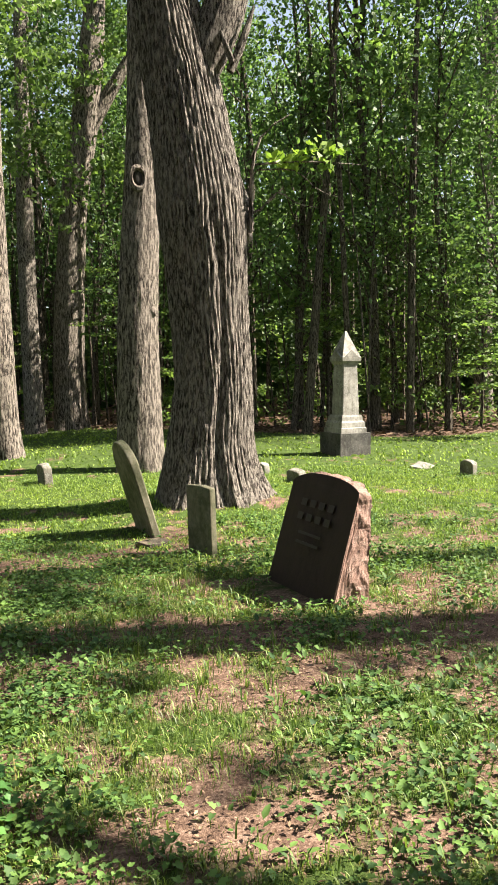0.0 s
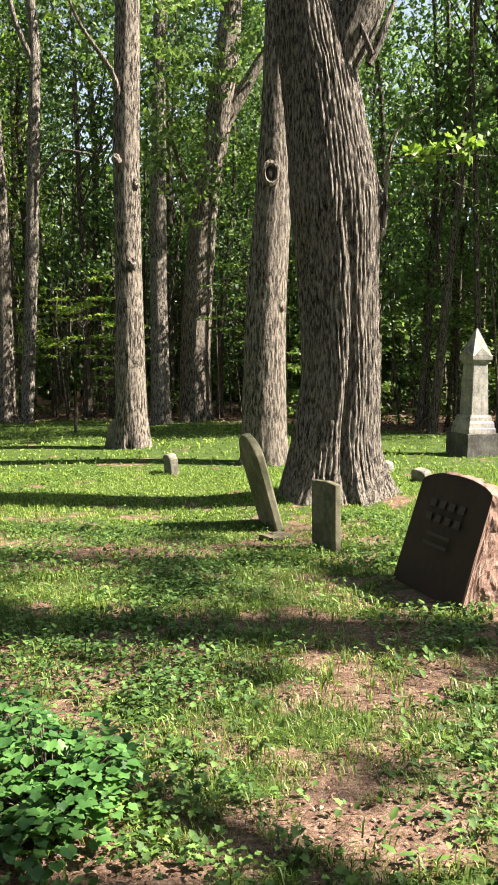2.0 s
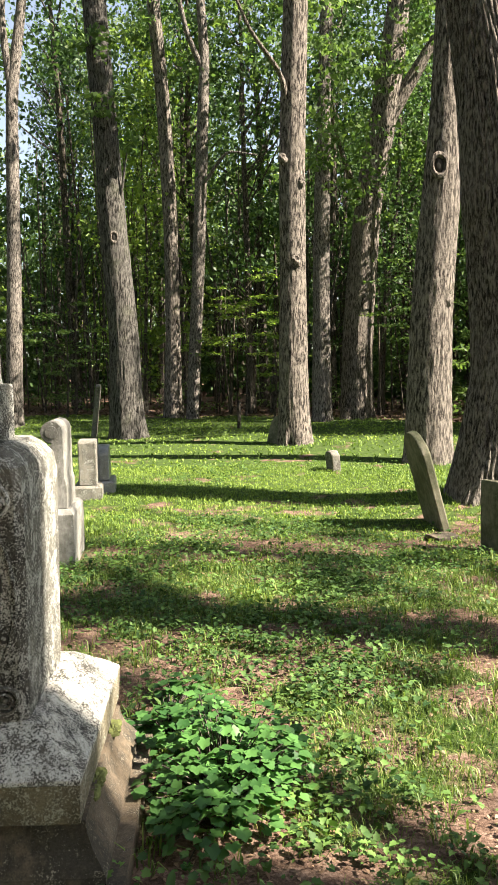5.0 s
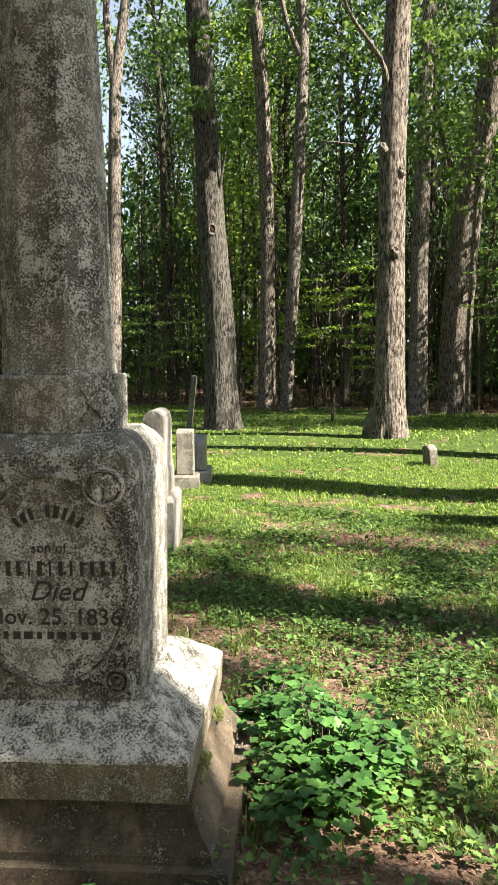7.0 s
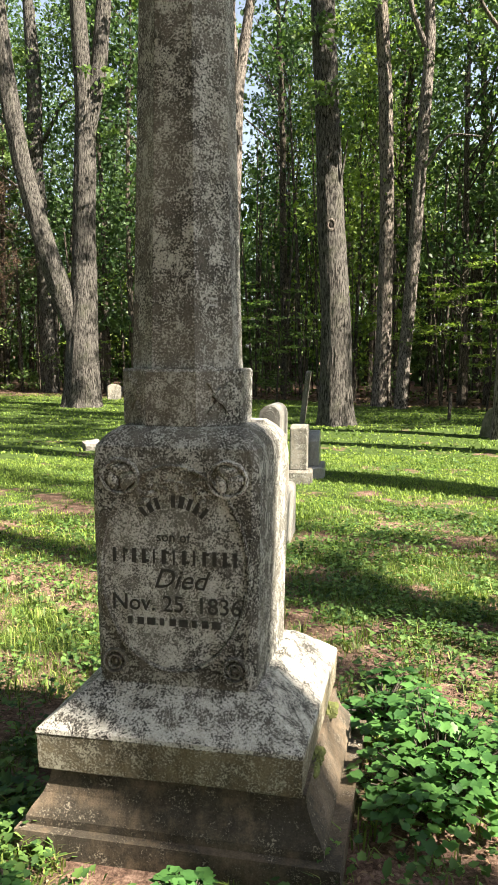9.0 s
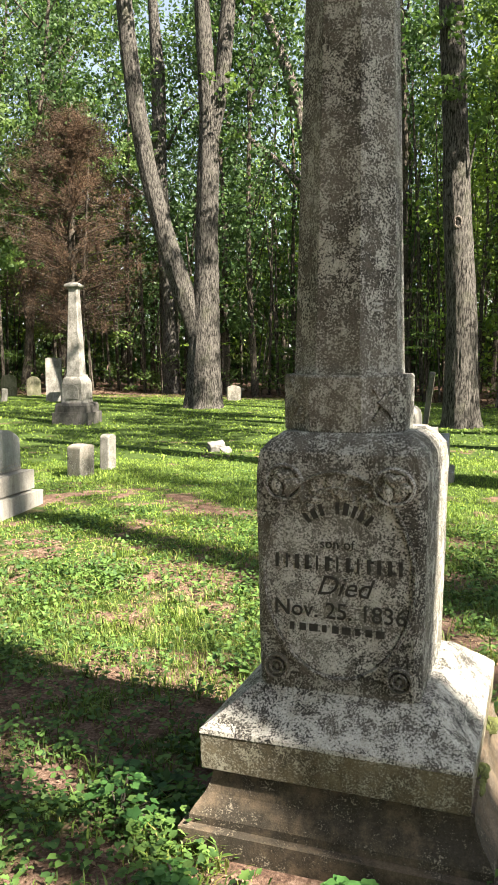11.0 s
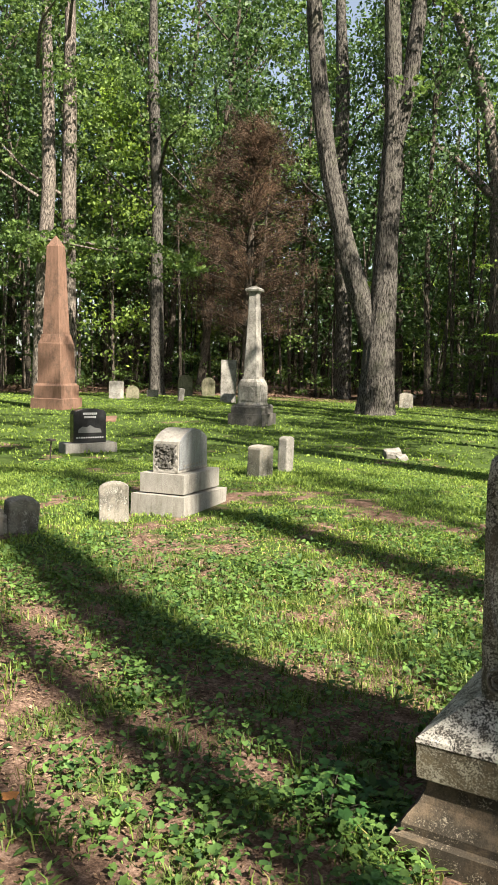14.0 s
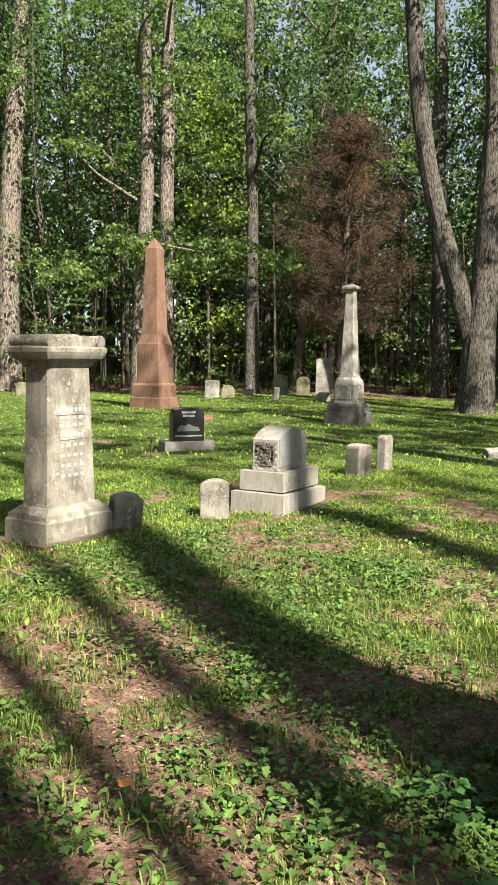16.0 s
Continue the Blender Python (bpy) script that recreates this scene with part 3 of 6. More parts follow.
big_tree(T5, BARK_PALE, "stout forked tree with sunlit bark and leafy boughs", 48, 0.05, 13, rings=70,
         limbs=[[(5.7, 21.19, 6.2, 0.2), (6.11, 21.08, 7.59, 0.2), (6.76, 20.88, 8.68, 0.17), (7.23, 20.72, 9.48, 0.12)], [(5.4, 21.2, 5.6, 0.1), (4.8, 20.4, 6.4, 0.06), (4.2, 19.0, 7.0, 0.03)]],
         clumps=[(4.4, 19.0, 7.6, 1.5, 700), (3.9, 18.6, 6.5, 1.3, 600), (5.2, 19.2, 6.4, 1.1, 420), (4.9, 19.0, 5.2, 0.9, 260), (5.0, 20.0, 9.3, 1.6, 700), (6.9, 20.4, 6.8, 1.2, 450), (6.6, 20.2, 5.0, 0.9, 300), (6.4, 20.0, 9.0, 1.4, 500), (3.5, 18.8, 8.6, 1.3, 500)] + top_clumps(6.2, 21, 10.5, 15, 3, 9, 360, 8))
T5B = [(4.27, 20.84, 0.0, 0.25), (4.28, 20.84, 2.98, 0.215), (4.33, 20.83, 5.38, 0.203), (4.4, 20.82, 7.87, 0.171), (4.49, 20.8, 10.57, 0.14), (4.5, 20.8, 13, 0.08)]
big_tree(T5B, BARK, "brown-barked tree at the edge of the wood", 30, 0.05, 14, clumps=top_clumps(4.4, 20.8, 9, 13, 2, 6, 320, 9), rings=50)
T4 = [(-0.6, 17.49, 0.0, 0.38), (-0.61, 17.49, 0.8, 0.33), (-0.61, 17.49, 2.18, 0.293), (-0.74, 17.48, 4.11, 0.28), (-0.83, 17.48, 6.11, 0.243), (-0.92, 17.47, 7.74, 0.24), (-0.98, 17.47, 8.81, 0.23), (-1.0, 17.4, 13, 0.13)]
t4 = big_tree(T4, BARK_GREY_SHADED, "grey-barked tree with a knot on its trunk", 56, 0.05, 15, rings=80,
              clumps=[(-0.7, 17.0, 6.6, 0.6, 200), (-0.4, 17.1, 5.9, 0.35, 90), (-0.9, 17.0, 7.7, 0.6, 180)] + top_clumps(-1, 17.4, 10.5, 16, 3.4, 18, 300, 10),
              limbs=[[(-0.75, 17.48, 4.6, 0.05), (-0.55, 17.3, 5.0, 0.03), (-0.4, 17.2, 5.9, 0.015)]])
knot((-0.13, -0.27, 4.11), t4, HOLLOW_DARK, 0.09, (0.02, -1, 0))
T6 = [(0.57, 24.53, 0, 0.29), (0.63, 24.53, 2.44, 0.215), (0.64, 24.53, 5.67, 0.2), (0.55, 24.53, 8.82, 0.195), (0.32, 24.54, 11.88, 0.18), (0.2, 24.5, 15, 0.1)]
big_tree(T6, BARK_PALE, "slim pale-barked tree at the edge of the wood", 36, 0.05, 16, clumps=top_clumps(0.4, 24.5, 11, 15, 2.2, 7, 320, 11), rings=60)
T6B = [(1.08, 23.75, 0, 0.17), (1.4, 23.74, 4.76, 0.177), (1.57, 23.73, 7.86, 0.165), (1.69, 23.72, 10.13, 0.136), (1.6, 23.72, 11.62, 0.12), (1.5, 23.7, 14, 0.07)]
big_tree(T6B, BARK, "dark-barked tree with forked upper limbs", 30, 0.05, 17, limbs=[[(1.65, 23.72, 9.6, 0.09), (1.2, 23.6, 10.6, 0.07), (0.9, 23.5, 12.0, 0.05)], [(1.5, 23.7, 6.5, 0.06), (2.2, 23.3, 7.4, 0.04), (3.0, 22.9, 7.2, 0.02)]], clumps=top_clumps(1.6, 23.7, 9.5, 14, 2.2, 8, 340, 12), rings=50)
T7 = [(-3.62, 22.01, 0, 0.224), (-3.43, 22.04, 4.94, 0.17), (-3.32, 22.05, 8.48, 0.15), (-3.07, 22.09, 10.02, 0.13), (-2.8, 22.0, 12, 0.09)]
big_tree(T7, BARK, "dark-barked tree forking high up", 30, 0.05, 18, limbs=[[(-3.32, 22.05, 8.4, 0.1), (-3.5, 22, 10.2, 0.09), (-3.3, 22, 12.5, 0.06)]], clumps=top_clumps(-3.2, 22, 11, 15, 2.0, 6, 300, 13), rings=50)
LM = [(-7.76, 22.28, 0.0, 0.52), (-7.73, 22.29, 1.2, 0.45), (-7.7, 22.29, 1.88, 0.42), (-7.63, 22.32, 3.45, 0.345), (-7.62, 22.32, 5.0, 0.30), (-7.56, 22.34, 6.52, 0.298), (-7.53, 22.35, 8.02, 0.25), (-7.69, 22.3, 10.96, 0.20), (-7.8, 22.2, 14, 0.12)]
LL = [(-7.8, 22.27, 1.7, 0.30), (-7.98, 22.2, 2.5, 0.31), (-8.33, 22.08, 3.45, 0.31), (-8.77, 21.92, 4.99, 0.263), (-9.13, 21.78, 6.52, 0.242), (-9.36, 21.69, 8.02, 0.25), (-9.52, 21.62, 9.49, 0.225), (-9.64, 21.57, 10.95, 0.215), (-9.8, 21.5, 14, 0.12)]
LR = [(-7.5, 22.36, 7.2, 0.22), (-7.42, 22.38, 7.8, 0.23), (-7.19, 22.45, 8.76, 0.22), (-7.0, 22.51, 10.94, 0.2), (-6.9, 22.5, 13.5, 0.12)]
big_tree(LM, BARK_GREY_SHADED, "old two-stemmed tree with shaggy grey bark, one stem leaning away", 56, 0.07, 19, limbs=[LL, LR], rings=80,
         clumps=[(-7.0, 22.0, 8.6, 0.6, 150), (-6.7, 22.0, 7.4, 0.4, 80)] + top_clumps(-8, 22, 11.5, 17, 4.6, 26, 340, 14))
R7 = [(-6.22, 32.21, 0.0, 0.297), (-6.34, 32.18, 4.21, 0.25), (-6.59, 32.14, 8.43, 0.25), (-7.03, 32.05, 11.0, 0.23), (-7.73, 31.95, 12.98, 0.2), (-8.6, 31.73, 15.2, 0.15)]
big_tree(R7, BARK, "dark tree with long crooked limbs at the wood's edge", 30, 0.05, 20, limbs=[[(-6.5, 32.15, 7.5, 0.16), (-7.7, 31.6, 8.8, 0.13), (-9.0, 31.0, 9.8, 0.1), (-10.2, 30.6, 10.6, 0.07)], [(-6.6, 32.1, 8.6, 0.17), (-6.3, 32, 11, 0.14), (-6.0, 32, 14, 0.1)]], clumps=top_clumps(-7, 32, 12, 17, 3, 9, 330, 15), rings=50)
for k, (P, mt, lab) in enumerate([
        ([(-17.92, 26.7, 0.0, 0.3), (-17.95, 26.68, 4.03, 0.236), (-17.95, 26.68, 7.11, 0.2), (-18.12, 26.56, 12.07, 0.2), (-18.12, 26.56, 15.0, 0.12)], BARK_GREY_SHADED, "tall grey-barked tree behind the gravestones"),
        ([(-11.69, 30.2, 0.0, 0.368), (-11.68, 30.2, 3.1, 0.292), (-12.0, 30.08, 8.39, 0.277), (-11.96, 30.1, 11.48, 0.26), (-12.19, 30.01, 15.5, 0.15)], BARK_GREY_SHADED, "stout grey-barked tree at the wood's edge"),
        ([(-26.82, 22.51, 0.0, 0.50), (-26.8, 22.53, 3.15, 0.40), (-26.74, 22.6, 6.46, 0.41), (-26.63, 22.73, 9.71, 0.4), (-26.41, 22.98, 12.93, 0.35), (-26.29, 23.11, 16.03, 0.2)], BARK_PALE, "large pale-barked tree with dappled sun on its trunk"),
        ([(-20.32, 22.79, 0.0, 0.284), (-20.22, 22.88, 4.04, 0.25), (-20.04, 23.03, 7.4, 0.24), (-20.06, 23.01, 10.86, 0.2), (-20.1, 22.98, 14.68, 0.12)], BARK_PALE, "tall straight tree behind the brownstone obelisk"),
        ([(-19.62, 23.55, 0.0, 0.286), (-19.62, 23.54, 5.07, 0.25), (-19.57, 23.58, 9.98, 0.24), (-19.56, 23.6, 14.77, 0.15)], BARK_PALE, "tall straight tree beside another of its kind")]):
    x0, y0 = P[0][0], P[0][1]
    lb = [[(x0, y0, 8.2 + k, 0.07), (x0 + 1.0, y0 - 1.0, 9.2 + k, 0.05), (x0 + 2.2, y0 - 1.6, 9.5 + k, 0.02)], [(x0, y0, 6.9, 0.06), (x0 - 1.2, y0 - 0.8, 7.8, 0.04), (x0 - 2.0, y0 - 1.3, 8.8, 0.02)]]
    cl = [(x0 + 1.8, y0 - 1.4, 9.6 + k, 1.1, 380), (x0 - 1.7, y0 - 1.1, 8.6, 1.1, 380)] + top_clumps(x0, y0, 9, 15, 3, 9, 330, 30 + k)
    if k in (3, 4):
        for q in range(7):
            cl.append((x0 - 2.5 + 1.25 * q, y0 - 2.0 + 0.35 * q - 0.8 * (q % 2), 5.3 - 0.25 * abs(q - 3) - 0.7 * (q % 3 == 1), 0.95, 420))
        lb.append([(x0, y0, 5.0, 0.07), (x0 + 1.5, y0 - 1.6, 5.2, 0.05), (x0 + 4.0, y0 - 1.0, 4.7, 0.02)])
    big_tree(P, mt, lab, 34, 0.05, 40 + k, lb, cl, rings=60)
big_tree([(16.27, 18.06, 0, 0.30), (16.29, 18.04, 0.9, 0.24), (16.36, 17.97, 6.63, 0.22), (16.46, 17.88, 9.61, 0.215), (16.7, 17.7, 15, 0.12)], BARK, "dark-barked tree standing in the open wood", 30, 0.05, 46,
         [[(16.4, 17.9, 9.0, 0.12), (16.0, 17.8, 10.5, 0.1), (15.6, 17.6, 12.5, 0.06)]], top_clumps(16.4, 17.8, 8.5, 14, 2.5, 9, 330, 46), rings=40)
big_tree([(8.63, 14.86, 0.0, 0.098), (8.9, 14.7, 3.13, 0.087), (9.07, 14.6, 4.81, 0.07), (9.35, 14.42, 8.61, 0.06), (9.5, 14.4, 12, 0.03)], BARK_SLIM, "thin leaning tree at the edge of the wood", 14, 0.04, 47, (), top_clumps(9.2, 14.5, 6, 12, 1.4, 8, 260, 47), rings=30)

# trees off to the sunny side, known by the bands of shade that they cast
for k, (x, y, h, r0, cz, lean, low) in enumerate([(9.01, -1.87, 21, 0.30, 20.5, 1.3, None), (9.67, -2.86, 21, 0.13, 20.5, 0.5, None), (8.98, -3.18, 21, 0.10, 20.5, 0.2, None), (10.2, -4.2, 21, 0.18, 20, 0.2, None), (11.86, -0.4, 21, 0.30, 20, 0.0, (8.0, 14.0)), (14.6, 0.2, 21, 0.12, 20, 0.0, (13.5, 18.0))]):
    shade = top_clumps(x, y, *low, 1.3, 22, 56, 90 + k) if low else []
    big_tree([(x, y, 0, r0 * 1.2), (x, y, 1.0, r0), (x, y, h * 0.3, r0), (x, y, h * 0.62, r0 * 0.95), (x, y + lean * 0.6, h * 0.78, r0 * 0.8), (x, y + lean, h, r0 * 0.4)], BARK, "tall tree on the sunny side of the clearing", 20, 0.04, 60 + k,
             [[(x, y, 8.5 + k, r0 * 0.4), (x + 0.3, y + 0.9, 10 + k, r0 * 0.3), (x + 0.4, y + 1.6, 12 + k, 0.05)]], top_clumps(x, y + lean, cz, h + 1, 1.6, 6, 240, 60 + k) + shade, rings=40, group="trees on the sunny side")


def dead_conifer(x, y, h, spread, seed):
    """A brown, dying evergreen: bare whorled twigs and dead sprays."""
    r = np.random.default_rng(seed)
    t = empty("dead_conifer", pose(x, y, gz(x, y)), "dying evergreen with rust-brown dead needles", "tree", "")
    tubes, cen = [tube([(0, 0, -0.2, 0.27), (0, 0, 4, 0.19), (0.1, 0, 7.5, 0.1), (0.1, 0, h, 0.03)], 14, 0.06, seed, 30, 0.3)], []
    for k in range(330):
        z = 2.2 + (h - 2.2) * r.uniform(0, 1) ** 0.9
        a = r.uniform(0, 6.283)
        f = (z - 2.2) / (h - 2.2)
        l = spread * max(0.1, 1 - f ** 2.4) ** 0.55 * min(1.0, 0.7 + 2.0 * f) * r.uniform(0.5, 1.0)
        e = np.array([l * math.cos(a), l * math.sin(a), z + 0.12 * l + r.uniform(-0.2, 0.4)])
        tubes.append(tube([(0, 0, z - 0.2, 0.028), (*(e * [0.5, 0.5, 1] - [0, 0, 0.1]), 0.016), (*e, 0.005)], 4, rings=4))
        for q in range(9):
            f = r.uniform(0.25, 1.0)
            cen.append([e[0] * f + r.normal(0, 0.12), e[1] * f + r.normal(0, 0.12), z + (e[2] - z) * f + r.normal(0, 0.12)])
    link_mesh("trunk", raw_mesh("trunk", *join(tubes)), BARK_SLIM, t, smooth=True)
    c = clusters(np.array(cen), r.uniform(0.14, 0.34, len(cen)), 34, r, 0.9)
    link_mesh("crown", raw_mesh("crown", *leaf_quads(c, 0.10, r, 0.1, 0.16)), LEAF_DEAD, t)


dead_conifer(-15.2, 29.0, 10.2, 3.9, 71)


def sapling(x, y, h, spread, seed, leaf=LEAF_LIME, n=20, per=36):
    """A young understory tree with flat leaf sprays in tiers."""
    r = np.random.default_rng(seed)
    t = empty("sapling", pose(x, y, gz(x, y)), "young understory tree with flat sprays of yellow-green leaves", "sapling", "saplings at the edge of the wood")
    tubes, cen = [tube([(0, 0, -0.1, 0.035), (0.1, 0, h * 0.5, 0.025), (0.0, 0.1, h, 0.008)], 6, rings=8)], []
    link_mesh("trunk", raw_mesh("trunk", *join(tubes)), BARK_SLIM, t, smooth=True)
    for k in range(n):
        z, a, l = h * r.uniform(0.3, 1), r.uniform(0, 6.283), spread * r.uniform(0.4, 1)
        e = np.array([l * math.cos(a), l * math.sin(a), z + 0.15])
        link_mesh("branch", raw_mesh("branch", *tube([(0.05, 0, z - 0.2, 0.012), (*(e * [0.5, 0.5, 1]), 0.008), (*e, 0.003)], 4, rings=4)), BARK_SLIM, t, smooth=True)
        cen += [e * [f, f, 1] for f in (0.55, 0.8, 1.0)]
    c = clusters(np.array(cen), np.full(len(cen), 0.34), per // 2, r, 0.18)
    link_mesh("crown", raw_mesh("crown", *leaf_quads(c, 0.11, r, 1.4)), leaf, t)


for k, (x, y, h, s) in enumerate([(2.6, 23.4, 4.0, 1.5), (3.3, 22.6, 2.6, 1.3), (1.9, 25.2, 4.8, 1.4), (-2.6, 25.4, 3.6, 1.4), (-4.5, 26.8, 4.4, 1.5), (-6.0, 28.0, 3.4, 1.2), (10.6, 14.6, 4.2, 1.4), (12.2, 13.6, 3.4, 1.3), (8.0, 17.2, 4.6, 1.5),
                                  (11.6, 12.0, 2.6, 1.1), (9.6, 15.6, 3.6, 1.3), (13.6, 14.6, 4.6, 1.5), (6.4, 19.6, 3.8, 1.4), (-9.8, 29.4, 4.2, 1.4), (-21.8, 25.2, 4.6, 1.6), (-24.0, 24.4, 4.0, 1.5)]):
    sapling(x, y, h, s, 80 + k, LEAF_LIME if k in (0, 1, 2, 4, 13) else LEAF)


# ---- woods ----
def forest_tree(name, h, r0, h0, spread, n_clump, per, size, seed, leaf, label, bark=BARK_SLIM, bend=0.5, clump=0.95, every=4, group="trees of the wood"):
    r = np.random.default_rng(seed)
    t = empty(name, pose(0, 0, 0), label, "tree", group)
    b = r.uniform(-bend, bend, (5, 2))
    b[0] = 0
    zz = [-0.2, h * 0.25, h * 0.5, h * 0.75, h]
    pts = [(b[k][0] * zz[k] / h, b[k][1] * zz[k] / h, zz[k], r0 * f) for k, f in enumerate((1.15, 0.85, 0.65, 0.4, 0.12))]
    me, cent = crown_mesh("crown", h0, h * 1.03, spread, n_clump, per, size, seed, clump)
    tubes = [tube(pts, 8, 0.05, seed, 14, 0.3)] + limbs_to(cent, h, r, every, r0 * 0.3, h0 * 0.7)
    link_mesh("trunk", raw_mesh("trunk", *join(tubes)), bark, t, smooth=True)
    link_mesh("crown", me, leaf, t)
    return t


# gaps in the wood through which the sun reaches these trunks
SUNLIT = [(5.29, 21.3)]


def woods():
    r = np.random.default_rng(21)
    far = [
        forest_tree("tree", 16, 0.12, 2.5, 2.9, 110, 40, 0.175, 1, LEAF_DEEP, "slender green-leaved tree in the wood"),
        forest_tree("tree", 19, 0.16, 4.0, 3.4, 120, 40, 0.185, 2, LEAF, "tall green-leaved tree in the wood"),
        forest_tree("tree", 14, 0.09, 1.8, 2.6, 95, 40, 0.17, 3, LEAF_DEEP, "slender dark-leaved tree in the wood"),
        forest_tree("tree", 18, 0.14, 3.0, 3.2, 115, 40, 0.18, 4, LEAF_DEEP, "tall dark-leaved tree in the wood"),
        forest_tree("tree", 11, 0.06, 1.5, 2.4, 85, 40, 0.16, 5, LEAF_LIME, "young tree with fresh yellow-green leaves")]
    near = [
        forest_tree("tree", 11.5, 0.085, 2.0, 2.3, 150, 46, 0.115, 6, LEAF_DARK, "small-leaved tree at the edge of the wood", clump=0.75),
        forest_tree("tree", 10.0, 0.065, 1.3, 2.0, 130, 46, 0.105, 7, LEAF, "slim small-leaved tree at the edge of the wood", clump=0.7),
        forest_tree("tree", 12.5, 0.10, 2.6, 2.5, 160, 46, 0.12, 8, LEAF_DARK, "tall small-leaved tree at the edge of the wood", clump=0.8)]
    fresh = set(far + near)
    spots, tries = [], 0
    while len(spots) < 124 and tries < 9000:
        tries += 1
        az = r.uniform(-66, 49)
        d = edge_r(az) + 0.6 + float(np.interp(az, [0, 25, 50], [22, 12, 7])) * r.uniform(0, 1) ** 1.25
        x, y = d * math.sin(radians(az)), d * math.cos(radians(az))
        if any(2 < (x - a) * sd.x + (y - b) * sd.y < 14 and abs((y - b) * sd.x - (x - a) * sd.y) < 1.2 for a, b in SUNLIT):
            continue
        if all((x - a) ** 2 + (y - b) ** 2 > 1.5 ** 2 for a, b in spots) and (x + 15) ** 2 + (y - 28.5) ** 2 > 4.5 ** 2:
            spots.append((x, y))
    for x, y in spots:
        az = math.degrees(math.atan2(x, y))
        kinds = near if az > 14 else far
        k = kinds[int(r.integers(0, len(kinds)))]
        m = pose(x, y, gz(x, y), r.uniform(-3, 3), r.uniform(-3, 3), r.uniform(0, 360))
        if k in fresh:
            fresh.remove(k)
            k.matrix_basis = m
        else:
            o = copy_thing(k, m)
            s = r.uniform(0.85, 1.15) * float(np.interp(az, [-20, 8, 14, 14.1, 45], [1.05, 0.9, 0.85, 1.05, 0.85]))
            o.scale = (s, s, s * r.uniform(0.95, 1.1))
    for k in range(18):
        az = -66 + 2.2 * k + r.uniform(-1, 1)
        d = edge_r(az) + r.uniform(1.5, 9)
        x, y = d * math.sin(radians(az)), d * math.cos(radians(az))
        o = copy_thing(far[(1, 3, 0)[k % 3]], pose(x, y, gz(x, y), r.uniform(-3, 3), r.uniform(-3, 3), r.uniform(0, 360)))
        o.scale = (1.15, 1.15, 1.05)
    # unseen tall trees added close behind the walk, to block sky light
    for k in range(40):
        az = 146 + 3.4 * k + r.uniform(-2, 2)
        d = (9.5, 13.0, 17.0)[k % 3] + r.uniform(0, 2.5) + 5.0 * max(0.0, (az - 262) / 20)
        x, y = d * math.sin(radians(az)), d * math.cos(radians(az))
        o = copy_thing(far[k % 4], pose(x, y, gz(x, y), 0, 0, r.uniform(0, 360)))
        o.scale = (1.3, 1.3, 1.2)
    # further unseen trees, added to close the clearing on its other sides
    for k in range(18):
        az = 66 + k * (360 - 132) / 18 + r.uniform(-3, 3)
        d = edge_r((az + 180) % 360 - 180) + r.uniform(0, 8)
        x, y = d * math.sin(radians(az)), d * math.cos(radians(az))
        copy_thing(far[k % 4], pose(x, y, gz(x, y), 0, 0, r.uniform(0, 360)))


woods()


def far_woods():
    """Leaf masses and trunks deep behind the first trees."""
    r = np.random.default_rng(33)
    n = 4200
    az = r.uniform(-75, 60, n)
    d = edge_r(az) + np.interp(az, [-20, 10, 45], [15, 11, 8]) + r.uniform(0, 20, n)
    z = r.uniform(0, 1, n) ** 1.4 * np.interp(az, [-40, -10, 20], [13, 10, 11]) + 0.2
    cent = np.stack([d * np.sin(np.radians(az)), d * np.cos(np.radians(az)), z], 1)
    c = clusters(cent, r.uniform(1.2, 2.4, n), 26, r, 0.6)
    tagged(link_mesh("far_foliage", raw_mesh("far_foliage", *leaf_quads(c, 0.45, r, 0.3, 0.75)), LEAF_DEEP), "dense green foliage deep in the wood", "foliage", kind="stuff")
    tubes = []
    for k in range(640):
        a, q = r.uniform(-66, 52), 26 * r.uniform(0.02, 1) ** 1.4
        e = edge_r(a) + q
        x, y = e * math.sin(radians(a)), e * math.cos(radians(a))
        rr, h, lx = 0.02 + 0.07 * r.uniform(0, 1) ** 2, r.uniform(3, 11), r.normal(0, 0.5)
        tubes.append(tube([(x, y, -0.2, rr), (x + lx * 0.4, y, h * 0.5, rr * 0.8), (x + lx, y, h, rr * 0.4)], 6, rings=5))
    tagged(link_mesh("far_stems", raw_mesh("far_stems", *join(tubes)), BARK_SLIM, smooth=True), "thin grey-brown stems crowding the wood", "stems", kind="stuff")


far_woods()


def undergrowth():
    r = np.random.default_rng(44)
    n = 700
    az = r.uniform(-62, 55, n)
    d = edge_r(az) + r.uniform(0.2, 9, n)
    z = r.uniform(0.1, 1, n) ** 2 * 2.6 + 0.15
    cent = np.stack([d * np.sin(np.radians(az)), d * np.cos(np.radians(az)), z], 1)
    c = clusters(cent, r.uniform(0.3, 0.9, n), 60, r, 0.35)
    tagged(link_mesh("undergrowth", raw_mesh("undergrowth", *leaf_quads(c, 0.12, r, 0.9)), LEAF), "low leafy undergrowth along the edge of the wood", "undergrowth", kind="stuff")


undergrowth()

